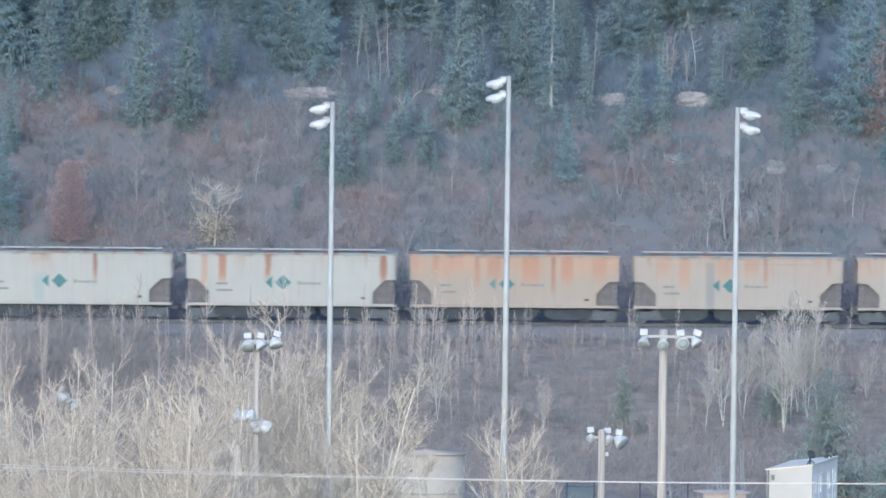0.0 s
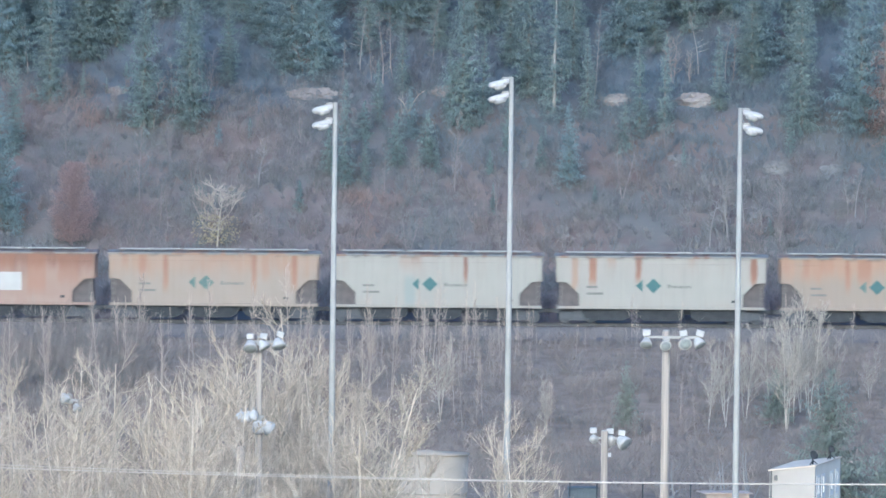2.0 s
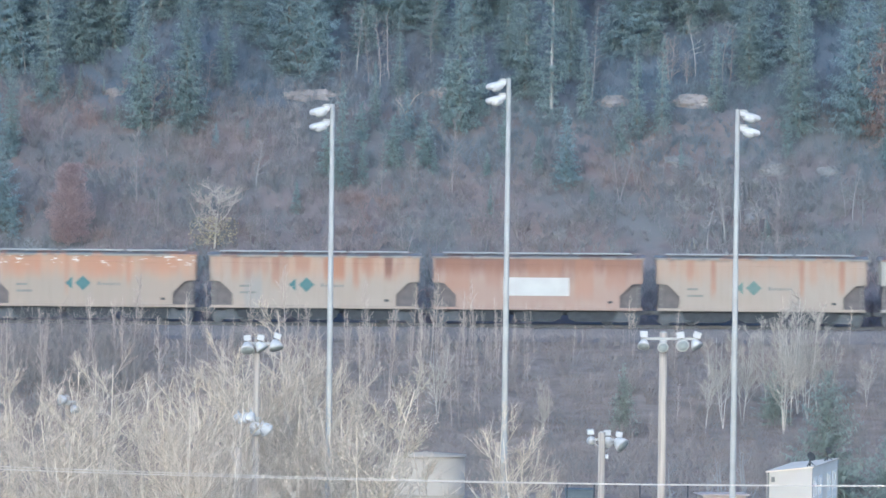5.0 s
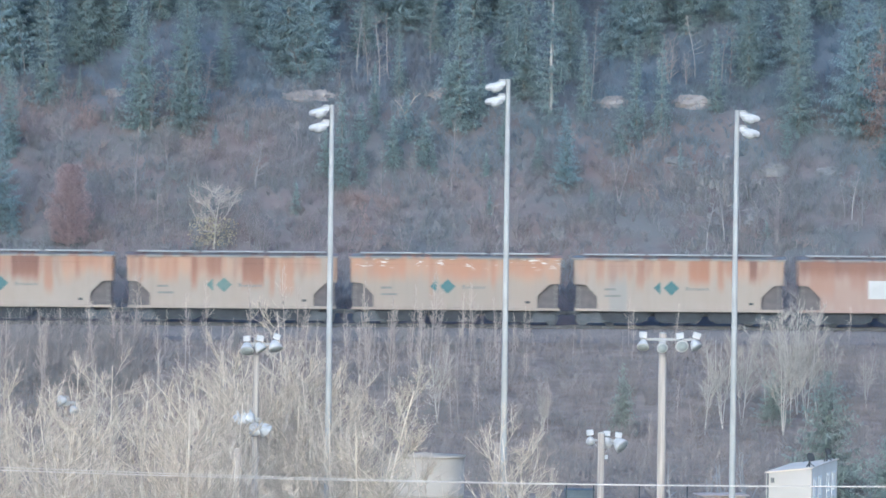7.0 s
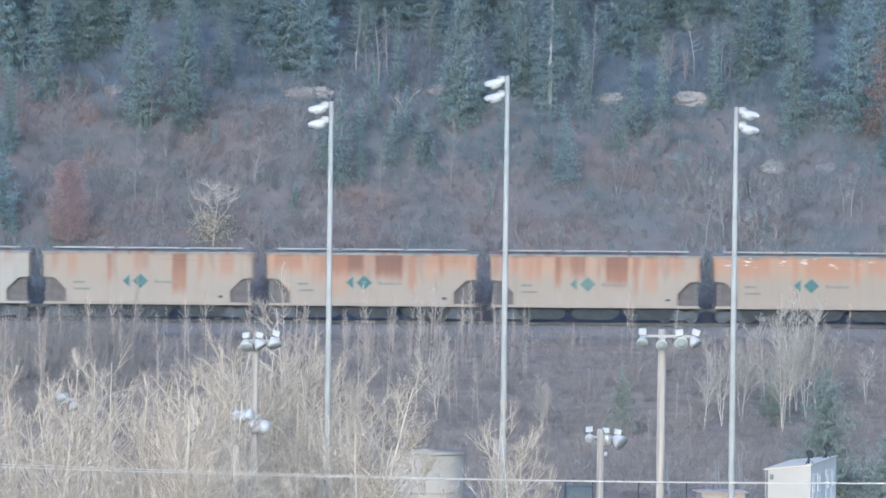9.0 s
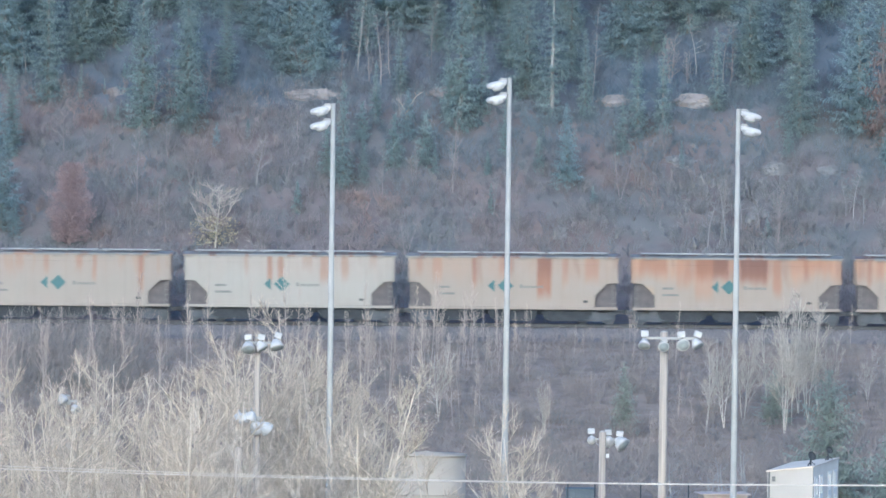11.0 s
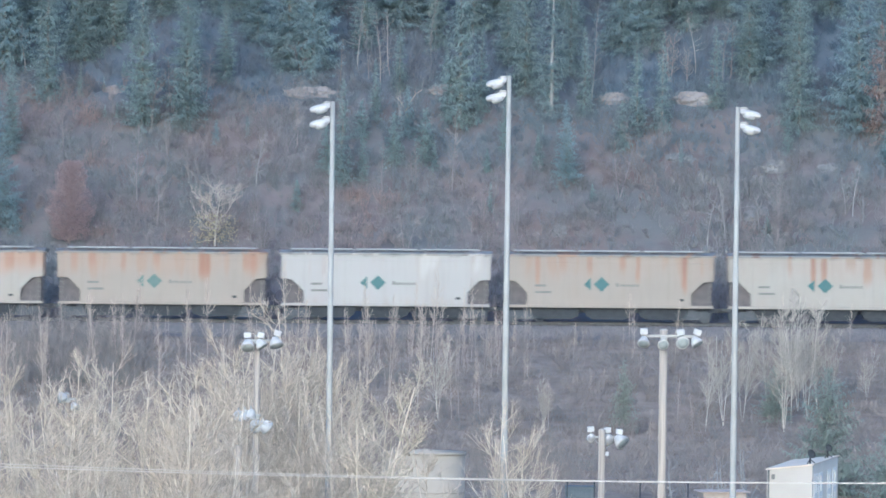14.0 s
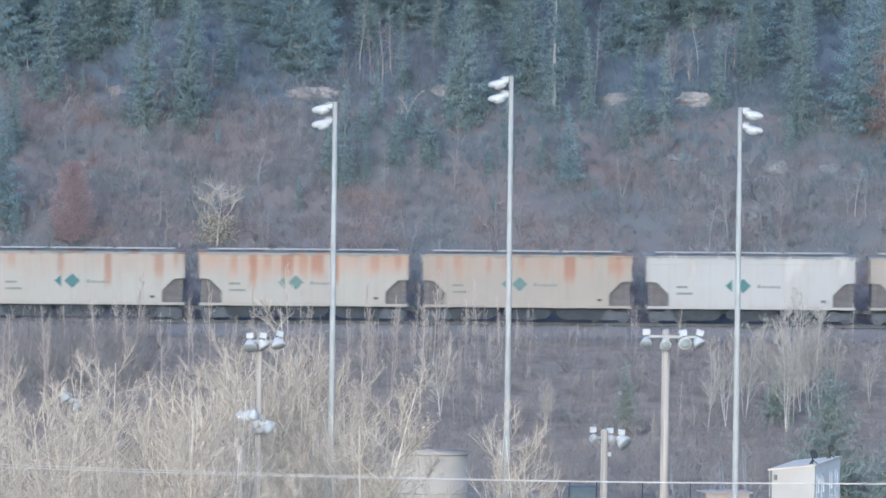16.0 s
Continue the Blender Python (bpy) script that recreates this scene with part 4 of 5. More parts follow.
def mesh_fence():
    """Dark chain-link fence posts with rails along the yard."""
    y = 430
    for x in (6.1, 7.4, 9.6, 11.9):
        b = height(x, y)
        bm = rod(bmesh.new(), (x, y, b), (x, y, -1.5), 0.03, n=6)
        bm2 = lathe(bm, [(0.045, -1.5), (0.03, -1.44)], 6, pose(x, y, 0))
        tagged(part("fence_post", bm2, M_BLACK), "dark thin steel fence post", "fence post", "fence posts")


mesh_fence()


def lumber_stack():
    x, y = 13.2, 410
    b = height(x, y)
    stack = thing("lumber_shed", pose(x, y, b, 0, 0, 8), "low weathered brown timber shed beside the site office", "shed")
    h = -0.62 - b
    bm = box(bmesh.new(), -1.3, 0.7, -0.8, 0.8, 0, h - 0.12, 0.02)
    part("wall", bm, M_LOG, stack)
    for i in range(8):
        bm = box(bmesh.new(), -1.45 + i * 0.29, -1.45 + i * 0.29 + 0.27, -1.0, 1.0, h - 0.12, h - 0.07 + 0.01 * (i % 3), 0.008)
        part("plank", bm, M_LOG, stack)


lumber_stack()


def storage_bin():
    """A low ribbed steel bin in the yard."""
    x, y = 6.75, 432
    b = height(x, y)
    top = -1.8
    crate = thing("storage_bin", pose(x, y, b), "dark blue-grey ribbed steel storage bin in the yard", "bin")
    bm = box(bmesh.new(), -0.7, 0.7, -0.6, 0.6, 0, top - b, 0.02)
    part("body", bm, M_BIN, crate)
    for i in range(5):
        bm = box(bmesh.new(), -0.62 + i * 0.29, -0.54 + i * 0.29, -0.64, -0.6, 0.1, top - b - 0.08, 0.01)
        part("rib", bm, M_BIN, crate)
    bm = box(bmesh.new(), -0.74, 0.74, -0.66, 0.66, top - b, top - b + 0.06, 0.015)
    part("lid", bm, M_BIN, crate)


storage_bin()


# ---------------------------------------------------------------- trees and shrubs
def spruce_mesh(rng, h, width, thin=0.0, bare=0.03, blunt=0.72):
    """Trunk and short overlapping boughs of fine needle sprays, uneven in outline, with gaps."""
    trunk, crown = Wood(), Wood()
    lean = Vector((rng.uniform(-0.02, 0.02), rng.uniform(-0.02, 0.02), 0))
    axis = [Vector((0, 0, -0.3))] + [Vector((0, 0, h * k / 6)) + lean * (h * k / 6) + Vector((rng.uniform(-1, 1), rng.uniform(-1, 1), 0)) * 0.03 * (k < 6) for k in range(1, 7)]
    trunk.limb(axis, 0.010 * h + 0.03, 0.012, 6)
    z = bare * h
    gap = max(0.10, min(0.16, h * 0.02))
    lobe = rng.uniform(0, 50)
    while z < h * 0.985:
        f = z / h
        shape = ((1 - f) ** blunt) * (0.75 + 0.25 * min(1, f * 6)) * (1 + 0.35 * noise.noise((z * 0.8, lobe, 0)) + 0.15 * noise.noise((z * 2.6, lobe, 7)))
        reach = width * shape + 0.06
        count = 4 + int(3 * (1 - f))
        turn = rng.uniform(0, 6.3)
        for i in range(count):
            if rng.random() < 0.06 + thin:
                continue
            a = turn + 6.283 * i / count + rng.uniform(-0.6, 0.6)
            length = reach * rng.uniform(0.5, 1.12)
            out = Vector((math.cos(a), math.sin(a), 0))
            p = Vector((0, 0, z + rng.uniform(-0.25, 0.25))) + lean * z
            droop = -0.42 * (1 - f) + 0.40 * f + rng.uniform(-0.3, 0.3)
            if length > 0.6:
                trunk.twig(p, p + out * length * 0.8 + Vector((0, 0, droop * length * 0.8)), 0.010 + 0.006 * length)
            side = Vector((-out.y, out.x, 0))
            n = max(3, int(length / 0.088))
            for k in range(n):
                u = (k + rng.uniform(0.2, 1.0)) / n
                q = p + out * (length * u) + Vector((0, 0, droop * length * u + 0.2 * length * u * u + rng.uniform(-0.08, 0.08)))
                spread = (0.15 + 0.32 * length * (1 - u) * (0.3 + u)) * rng.uniform(0.6, 1.3)
                for s in (-1, 1):
                    tip = q + side * (s * spread * rng.uniform(0.3, 1)) + out * (spread * rng.uniform(0.1, 0.8)) + Vector((0, 0, spread * rng.uniform(-1.2, 0.35)))
                    crown.leaf(q, q + (tip - q) * 1.12, 0.027 + 0.028 * spread)
                if rng.random() < 0.45:
                    crown.leaf(q, q + out * 0.08 + Vector((rng.uniform(-0.08, 0.08), rng.uniform(-0.08, 0.08), -rng.uniform(0.1, 0.28))), 0.026)
        z += gap * rng.uniform(0.7, 1.25)
    top = Vector((0, 0, h)) + lean * h
    for i in range(4):
        crown.twig(top - Vector((0, 0, 0.45)), top + Vector((rng.uniform(-0.05, 0.05), rng.uniform(-0.05, 0.05), 0.05)), 0.03)
    return trunk, crown


def aspen_mesh(rng, h, spread, stems=1, low=0.36, limbs=15, trunk_r=0.085, steep=(0.3, 1.15), wave=0.25):
    """A leafless aspen: stems forking into steep pale limbs, these into branches, with fine twigs on all."""
    trunk, crown = Wood(), Wood()

    def away(d, wide):
        return (d + Vector((rng.uniform(-1, 1), rng.uniform(-1, 1), rng.uniform(-0.3, 0.8))) * wide).normalized()

    def twigs_on(pts, count, long):
        for _ in range(count):
            u = rng.uniform(0.15, 1.0) * (len(pts) - 1)
            m = min(len(pts) - 2, int(u))
            q = pts[m].lerp(pts[m + 1], u - m)
            d = away((pts[m + 1] - pts[m]).normalized(), 0.8)
            tip = q + d * long * rng.uniform(0.5, 1.2)
            crown.twig(q, tip, 0.0085)
            for _ in range(3):
                b = q.lerp(tip, rng.uniform(0.15, 0.85))
                crown.sliver(b, b + away(d, 0.9) * long * rng.uniform(0.35, 0.8), 0.009)

    for stem in range(stems):
        way = Vector((rng.uniform(-1, 1), rng.uniform(-1, 1), 0)) * (0.06 if stem == 0 else 0.16) + Vector((0, 0, 1))
        hh = h * (1 if stem == 0 else rng.uniform(0.75, 0.95))
        axis = bent(Vector((0, 0, -0.3)), way, hh + 0.3, 10, 0.07, 0.04, rng)
        trunk.limb(axis, trunk_r, 0.016, 5)
        for i in range(limbs if stem == 0 else limbs * 2 // 3):
            f = low + (0.97 - low) * ((i + rng.random()) / limbs)
            k = min(9, int(f * 10))
            p = axis[k].lerp(axis[k + 1], f * 10 - k)
            a = rng.uniform(0, 6.283)
            length = spread * (1.1 - f) ** 0.6 * rng.uniform(0.6, 1.25) + 0.5
            pts = bent(p, Vector((math.cos(a), math.sin(a), rng.uniform(*steep))), length, 6, wave, 0.10, rng)
            r = trunk_r * (1.05 - f) * 0.42 + 0.010
            trunk.limb(pts, r, 0.011, 4)
            twigs_on(pts, 8, 0.55)
            for _ in range(4):
                u = rng.uniform(0.25, 0.9) * 6
                m = min(5, int(u))
                q = pts[m].lerp(pts[m + 1], u - m)
                sub = bent(q, away((pts[m + 1] - pts[m]).normalized(), 0.85), length * rng.uniform(0.25, 0.5) + 0.25, 3, 0.24, 0.08, rng)
                trunk.limb(sub, max(0.013, r * 0.5), 0.008, 3)
                twigs_on(sub, 6, 0.48)
    return trunk, crown


def bare_mesh(rng, h, spread, limbs=26, twigs=9, fork=0.25, trunk_r=None, fine=2, rise=0.10, stems=1, twig_r=0.009, wobble=0.09):
    """A leafless broadleaf tree: wandering stems, ascending limbs, side branches and straight twigs."""
    trunk, crown = Wood(), Wood()
    r = trunk_r or 0.009 * h + 0.015

    def away(d, wide):
        return (d + Vector((rng.uniform(-1, 1), rng.uniform(-1, 1), rng.uniform(-0.6, 0.8))) * wide).normalized()

    for stem in range(stems):
        lean = Vector((rng.uniform(-0.08, 0.08), rng.uniform(-0.08, 0.08), 1)) if stems == 1 else Vector((rng.uniform(-0.2, 0.2), rng.uniform(-0.2, 0.2), 1))
        hh = h * (1 if stem == 0 else rng.uniform(0.65, 0.97))
        axis = bent(Vector((0, 0, -0.3)), lean, hh + 0.3, 9, wobble, 0.06, rng)
        trunk.limb(axis, r, max(0.012, r * 0.22), 5)
        count = max(4, int(limbs / stems ** 0.6))
        for i in range(count):
            f = fork + (1 - fork) * ((i + rng.random()) / count) * 0.97
            k = min(8, int(f * 9))
            p = axis[k].lerp(axis[k + 1], f * 9 - k)
            a = rng.uniform(0, 6.283)
            length = spread * (1.08 - f) ** 0.6 * rng.uniform(0.45, 1.25) + 0.2
            way = Vector((math.cos(a), math.sin(a), rng.uniform(0.1, 1.2)))
            pts = bent(p, way, length, 5, 0.24, rise, rng)
            rr = max(0.016, min(r * 0.6, r * (1 - f) * 0.5 + r * 0.14))
            trunk.limb(pts, rr, 0.009, 3)
            for j in range(twigs):
                u = rng.uniform(0.12, 1.0)
                m = min(4, int(u * 5))
                q = pts[m].lerp(pts[m + 1], u * 5 - m)
                d = away((pts[m + 1] - pts[m]).normalized(), 1.0)
                ln = length * rng.uniform(0.15, 0.40) + 0.10
                tip = q + d * ln
                crown.twig(q, tip, twig_r)
                for _ in range(fine):
                    s = q.lerp(tip, rng.uniform(0.15, 0.85))
                    crown.sliver(s, s + away(d, 0.95) * ln * rng.uniform(0.35, 0.75), twig_r * 1.05)
    return trunk, crown


def tree_thing(name, trunk, crown, bark, leaf, label, category, group=""):
    t = thing(name, pose(0, 0, 0), label, category, group)
    mesh_part("trunk", trunk.v, trunk.f, bark, t)
    mesh_part("crown", crown.v, crown.f, leaf, t)
    return t


def planted(model, used, x, y, s=1.0, turn=0.0, lean=0.0, z=None):
    """Plant the model itself first, and copies after that."""
    m = pose(x, y, height(x, y) - 0.05 if z is None else z, lean, 0, turn)
    if model.name in used:
        ob = copy_thing(model, m)
    else:
        used.add(model.name)
        ob = model
        ob.matrix_basis = m
    ob.scale = (s, s, s)
    return ob


USED = set()
RNG = random.Random(11)


def spruces():
    green = "dark green spruce with drooping branches on the wooded slope"
    big = [(13.0, *spruce_mesh(RNG, 13.0, w, t)) for w, t in ((1.95, 0.0), (2.1, 0.0), (2.8, 0.05), (1.8, 0.12))]
    mid = [(7.0, *spruce_mesh(RNG, 7.0, w, t)) for w, t in ((1.25, 0.0), (1.05, 0.05), (1.6, 0.0))]
    small = [(3.5, *spruce_mesh(RNG, 3.5, w, t)) for w, t in ((1.1, 0.0), (0.8, 0.05), (0.85, 0.15))]
    stock = {}
    for key, group in (("b", big), ("m", mid), ("s", small)):
        for i, (h, tr, cr) in enumerate(group):
            stock[key + str(i)] = (h, tree_thing("spruce_tree", tr, cr, M_SPRUCE_BARK, M_NEEDLE_HAZED if i == 2 else M_NEEDLE, green, "tree", "spruces on the slope"))
    # model, x, y, height
    stand = [
        ("b0", -21.4, 632.5, 12.4), ("b1", -18.2, 632.0, 12.6), ("b3", -28.2, 636.0, 12.5), ("b2", -30.9, 619.8, 9.8),
        ("s2", -29.7, 618.5, 2.9), ("b2", -11.2, 640.8, 12.0), ("m1", -7.1, 625.2, 7.6), ("s0", -3.6, 628.2, 3.6),
        ("s0", -1.4, 628.2, 3.8), ("s1", -0.7, 627.2, 1.9), ("b0", 1.1, 632.8, 13.0), ("m1", 2.5, 635.0, 6.2),
        ("b1", 5.7, 637.5, 12.0), ("m1", 9.9, 635.0, 6.4), ("m2", 8.5, 625.5, 5.9)]
    stand += [
        ("m1", 13.6, 632.2, 7.3), ("m1", 15.3, 632.5, 7.0), ("s0", 12.5, 630.0, 3.4), ("m1", 19.3, 636.0, 6.0),
        ("b0", 25.0, 632.8, 12.6), ("b2", 29.2, 632.9, 13.2), ("b2", 12.8, 643.0, 12.5), ("b1", -30.4, 628.4, 7.2), ("m1", -3.2, 637.5, 5.6), ("b1", -25.8, 641.5, 12.0), ("b2", -31.5, 640.0, 12.0), ("b0", -23.8, 643.5, 12.0), ("m0", -4.9, 633.5, 4.4), ("s2", -2.6, 631.5, 3.4), ("m1", 0.2, 634.5, 5.2), ("s0", -5.9, 631.0, 2.8), ("m0", 4.2, 629.5, 4.0), ("s1", 6.6, 627.5, 2.6), ("s0", -8.3, 626.8, 3.3), ("m0", -5.7, 626.0, 3.9),
        ("b2", 22.0, 641.0, 12.0), ("b0", -23.6, 646.5, 8.5), ("b3", -14.8, 647.0, 9.0), ("b1", -2.2, 648.0, 10.0), ("b0", 3.6, 648.5, 9.0), ("b1", -25.4, 644.0, 7.0), ("b2", -8.2, 649.0, 9.0), ("s1", -10.2, 622.0, 2.2), ("m2", 31.5, 628.5, 6.0), ("s1", 22.4, 619.5, 1.6)]
    for key, x, y, h in stand:
        h0, model = stock[key]
        planted(model, USED, x, y, h / h0, RNG.uniform(0, 360))
    # the wood above
    keys = list(stock)
    for row, (y, n) in enumerate(((641, 15), (646, 20), (650, 16))):
        for i in range(n):
            x = -38 + 76 * (i + RNG.uniform(0.1, 0.9)) / n
            h0, model = stock[RNG.choice(("b0", "b1", "b2", "b3"))]
            planted(model, USED, x, y + RNG.uniform(-2.5, 2.5), RNG.uniform(6, 14) / h0, RNG.uniform(0, 360))
    for i in range(26):
        x, y = RNG.uniform(-36, 36), RNG.uniform(621, 644)
        if -16 < x < -8 and y < 630:
            continue
        h0, model = stock[RNG.choice(("s0", "s1", "s2", "m0"))]
        size, turn = RNG.uniform(0.9, 2.6), RNG.uniform(0, 360)
        if abs(x - 17.2) < 1.6 and 629 < y < 637:
            continue
        planted(model, USED, x, y, size / h0, turn)
    # below the railway
    loose = [tree_thing("spruce_tree", *spruce_mesh(RNG, 7.0, w, t), M_SPRUCE_BARK, M_NEEDLE_BANK, "broad loose green spruce on the bank below the railway", "tree") for w, t in ((3.0, 0.0), (3.1, 0.0))]
    for i, x, y, h in ((0, 21.5, 500.0, 7.2), (1, 22.9, 455.0, 6.0), (1, 20.8, 560.0, 3.6), (0, 24.4, 470.0, 5.8)):
        planted(loose[i], USED, x, y, h / 7.0, RNG.uniform(0, 360))
    tr, cr = spruce_mesh(RNG, 4.4, 1.3, 0.05)
    planted(tree_thing("spruce_tree", tr, cr, M_SPRUCE_BARK, M_NEEDLE_YOUNG, "young light green spruce on the bank below the railway", "tree"), USED, 11.3, 556.0, 1.0, 0)
    tr, cr = spruce_mesh(RNG, 13.0, 1.6, 0.38)
    planted(tree_thing("spruce_tree", tr, cr, M_DEAD, M_NEEDLE, "thin spruce with a bare pale trunk on the slope", "tree"), USED, 7.5, 634.2, 1.0, 0)
    tr, cr = spruce_mesh(RNG, 7.0, 1.5, 0.3)
    rusty = tree_thing("spruce_tree", tr, cr, M_SPRUCE_BARK, M_NEEDLE_RED, "dying spruce with rusty orange needles", "tree")
    planted(rusty, USED, 30.8, 631.2, 1.25, 20)


def slope_trees():
    """Leafless and dead trees above the railway."""
    tr, cr = aspen_mesh(random.Random(23), 4.2, 2.5, 1, 0.28, 15, 0.08, (0.0, 0.7), 0.32)
    t = tree_thing("birch_tree", tr, cr, M_BIRCH_SLOPE, M_BIRCH_SLOPE, "pale leafless birch with a few yellow leaves", "tree")
    leaves = Wood()
    for _ in range(620):
        a, r = RNG.uniform(0, 6.3), RNG.uniform(0.2, 1.8)
        p = Vector((r * math.cos(a), r * math.sin(a), RNG.uniform(0.3, 2.3)))
        leaves.leaf(p, p + Vector((RNG.uniform(-1, 1), RNG.uniform(-1, 1), -1)).normalized() * 0.13, 0.05)
    mesh_part("leaves", leaves.v, leaves.f, M_YELLOW_LEAF, t, "sparse yellow leaves")
    planted(t, USED, -15.8, 617.5, 1.0, 30)
    tr, cr = bare_mesh(RNG, 5.6, 1.9, 70, 14, 0.04, 0.06, 3, 0.08, 1, 0.014)
    for _ in range(7000):
        # soft tufts of needles fill the crown
        z = RNG.uniform(0.3, 5.7)
        r = 1.75 * (1 - abs(z - 2.3) / 3.9) ** 0.5 * RNG.random() ** 0.5 * (1 + 0.3 * noise.noise((z * 1.1, 4, 0)))
        a = RNG.uniform(0, 6.283)
        p = Vector((r * math.cos(a), r * math.sin(a), z))
        cr.sliver(p, p + Vector((RNG.uniform(-1, 1), RNG.uniform(-1, 1), RNG.uniform(-0.4, 1.2))) * 0.2, 0.022)
    planted(tree_thing("larch_tree", tr, cr, M_LARCH, M_LARCH, "russet larch in autumn needles above the railway", "tree"), USED, -25.7, 617.5, 1.0, 0)
    snags = [tree_thing("dead_tree", *bare_mesh(RNG, h, s, n, 5, f, r, 1, 0.05, st, 0.012), M_DEAD, M_DEAD, "bleached grey dead tree with broken branches", "tree", "dead trees on the slope")
             for h, s, n, f, r, st in ((3.4, 1.1, 12, 0.35, 0.06, 1), (2.4, 1.1, 7, 0.2, 0.07, 2), (8.6, 0.8, 34, 0.15, 0.055, 1), (4.0, 0.7, 10, 0.4, 0.05, 1))]
    for i, x, y, s in ((0, -13.1, 624.8, 1.0), (1, -3.1, 633.8, 1.0), 
                       (3, 28.4, 621.8, 0.9), (3, 27.9, 622.0, 0.7), (3, 29.1, 621.2, 0.8), (0, 19.5, 619.0, 1.2), (1, 26.3, 634.2, 0.7),
                       (3, 20.6, 620.5, 0.9), (0, 21.8, 620.0, 0.7), (3, 18.2, 617.5, 0.9), (0, -30.0, 640.0, 1.0), (2, 10.4, 637.5, 0.8),
                       (3, -6.3, 640.5, 1.2), (2, -1.0, 641.0, 0.7), (3, 17.9, 640.5, 1.2), (3, 19.8, 640.0, 1.1), (0, 3.4, 622.0, 0.8), (1, 16.4, 478.0, 1.5), (1, 15.2, 482.0, 1.2), (1, 14.0, 470.0, 1.3), (1, 12.2, 476.0, 1.4)):
        planted(snags[i], USED, x, y, s, RNG.uniform(0, 360))
    fork = Wood()
    for side, tall in ((-0.28, 1.5), (0.42, 2.1), (0.1, 1.2)):
        pts = [Vector((0, 0, -0.3)), Vector((0.02, 0, 0.5)), Vector((side * 0.5, 0.1, 0.5 + tall * 0.35)), Vector((side * 1.6, 0.1, 0.4 + tall * 0.75)), Vector((side * 2.7, 0, 0.4 + tall * 0.9))]
        fork.limb(pts, 0.06, 0.02, 5)
        for k in range(7):
            q = pts[2 + k % 2].lerp(pts[3 + k % 2], RNG.random())
            fork.twig(q, q + Vector((RNG.uniform(-0.5, 0.5), RNG.uniform(-0.3, 0.3), RNG.uniform(-0.1, 0.5))), 0.016)
    snag = mesh_part("dead_tree", fork.v, fork.f, M_BIRCH_SLOPE)
    tagged(snag, "pale forked dead tree standing among spruces", "tree", "dead trees on the slope")
    snag.matrix_basis = pose(-2.75, 632.4, height(-2.75, 632.4) + 0.5)
    for x, y, turn, reach in ((-27.4, 636.6, 20, 1.3), (26.4, 634.0, 200, 1.1), (-31.2, 644.5, 10, 1.5)):
        bow = Wood()
        pts = [Vector((reach * (1 - math.cos(math.pi * k / 8)) * 0.5, 0, reach * 0.75 * math.sin(math.pi * k / 8) - 0.1)) for k in range(8)]
        bow.limb(pts, 0.028, 0.014, 5)
        for k in range(6):
            q = pts[4 + k % 3]
            bow.twig(q, q + Vector((RNG.uniform(0.0, 0.6), RNG.uniform(-0.3, 0.3), RNG.uniform(-0.3, 0.2))), 0.014)
        ob = mesh_part("bent_birch", bow.v, bow.f, M_DEAD)
        tagged(ob, "thin pale birch bent over to the ground", "tree", "bent birches")
        ob.matrix_basis = pose(x, y, height(x, y) + 0.5, 0, 0, turn)
    spires = tree_thing("dead_tree", *bare_mesh(RNG, 4.0, 0.5, 16, 4, 0.15, 0.045, 1, 0.0, 1, 0.012), M_TWIG_FAR, M_TWIG_FAR, "dull grey thin dead tree with stubs of branches", "tree", "dead trees on the slope")
    for x, y, s in ((-19.9, 620.0, 0.85), (-19.2, 619.2, 0.8), (-4.6, 638.5, 1.3), (-3.9, 639.5, 1.2), (-5.4, 639.0, 1.0), (-7.6, 638.0, 0.9), (18.9, 639.0, 1.1), (20.2, 639.6, 1.2)):
        planted(spires, USED, x, y, s, RNG.uniform(0, 360))
    grove = [tree_thing("slope_tree", *bare_mesh(RNG, h, s, 22, 9, 0.2, 0.05, 1, 0.15, st, 0.012), M_TWIG_FAR, M_TWIG_FAR, "grey-brown leafless young tree on the slope", "tree", "leafless trees on the slope")
             for h, s, st in ((5.0, 1.2, 2), (4.0, 1.3, 3), (6.5, 1.3, 1))]
    for i in range(42):
        x, y = RNG.uniform(-34, 36), RNG.uniform(612, 640)
        planted(RNG.choice(grove), USED, x, y, RNG.uniform(0.5, 1.0), RNG.uniform(0, 360))


def thicket(name, material, area, count, size, stems, label, seed, kind="stuff"):
    """Leafless shrubs in one mesh: fans of stems with side twigs."""
    rng, w = random.Random(seed), Wood()
    x0, x1, y0, y1 = area
    for _ in range(count):
        x, y = rng.uniform(x0, x1), rng.uniform(y0, y1)
        if noise.noise((x * 0.16, y * 0.2, seed)) < rng.uniform(-0.9, 0.1):
            continue
        p = Vector((x, y, height(x, y) - 0.05))
        h = rng.uniform(*size)
        for _ in range(stems):
            d = Vector((rng.gauss(0, 0.45), rng.gauss(0, 0.45), 1)).normalized()
            q = p + d * (h * rng.uniform(0.5, 1.1))
            s = p + Vector((rng.uniform(-0.3, 0.3), rng.uniform(-0.3, 0.3), 0)) * h * 0.5
            w.twig(s, q, 0.014)
            for _ in range(3):
                u = rng.uniform(0.2, 0.9)
                a = s.lerp(q, u)
                w.sliver(a, a + (d + Vector((rng.gauss(0, 0.6), rng.gauss(0, 0.6), 0.1))).normalized() * h * rng.uniform(0.2, 0.45), 0.014)
    ob = mesh_part(name, w.v, w.f, material)
    return tagged(ob, label, "shrubs", kind=kind)


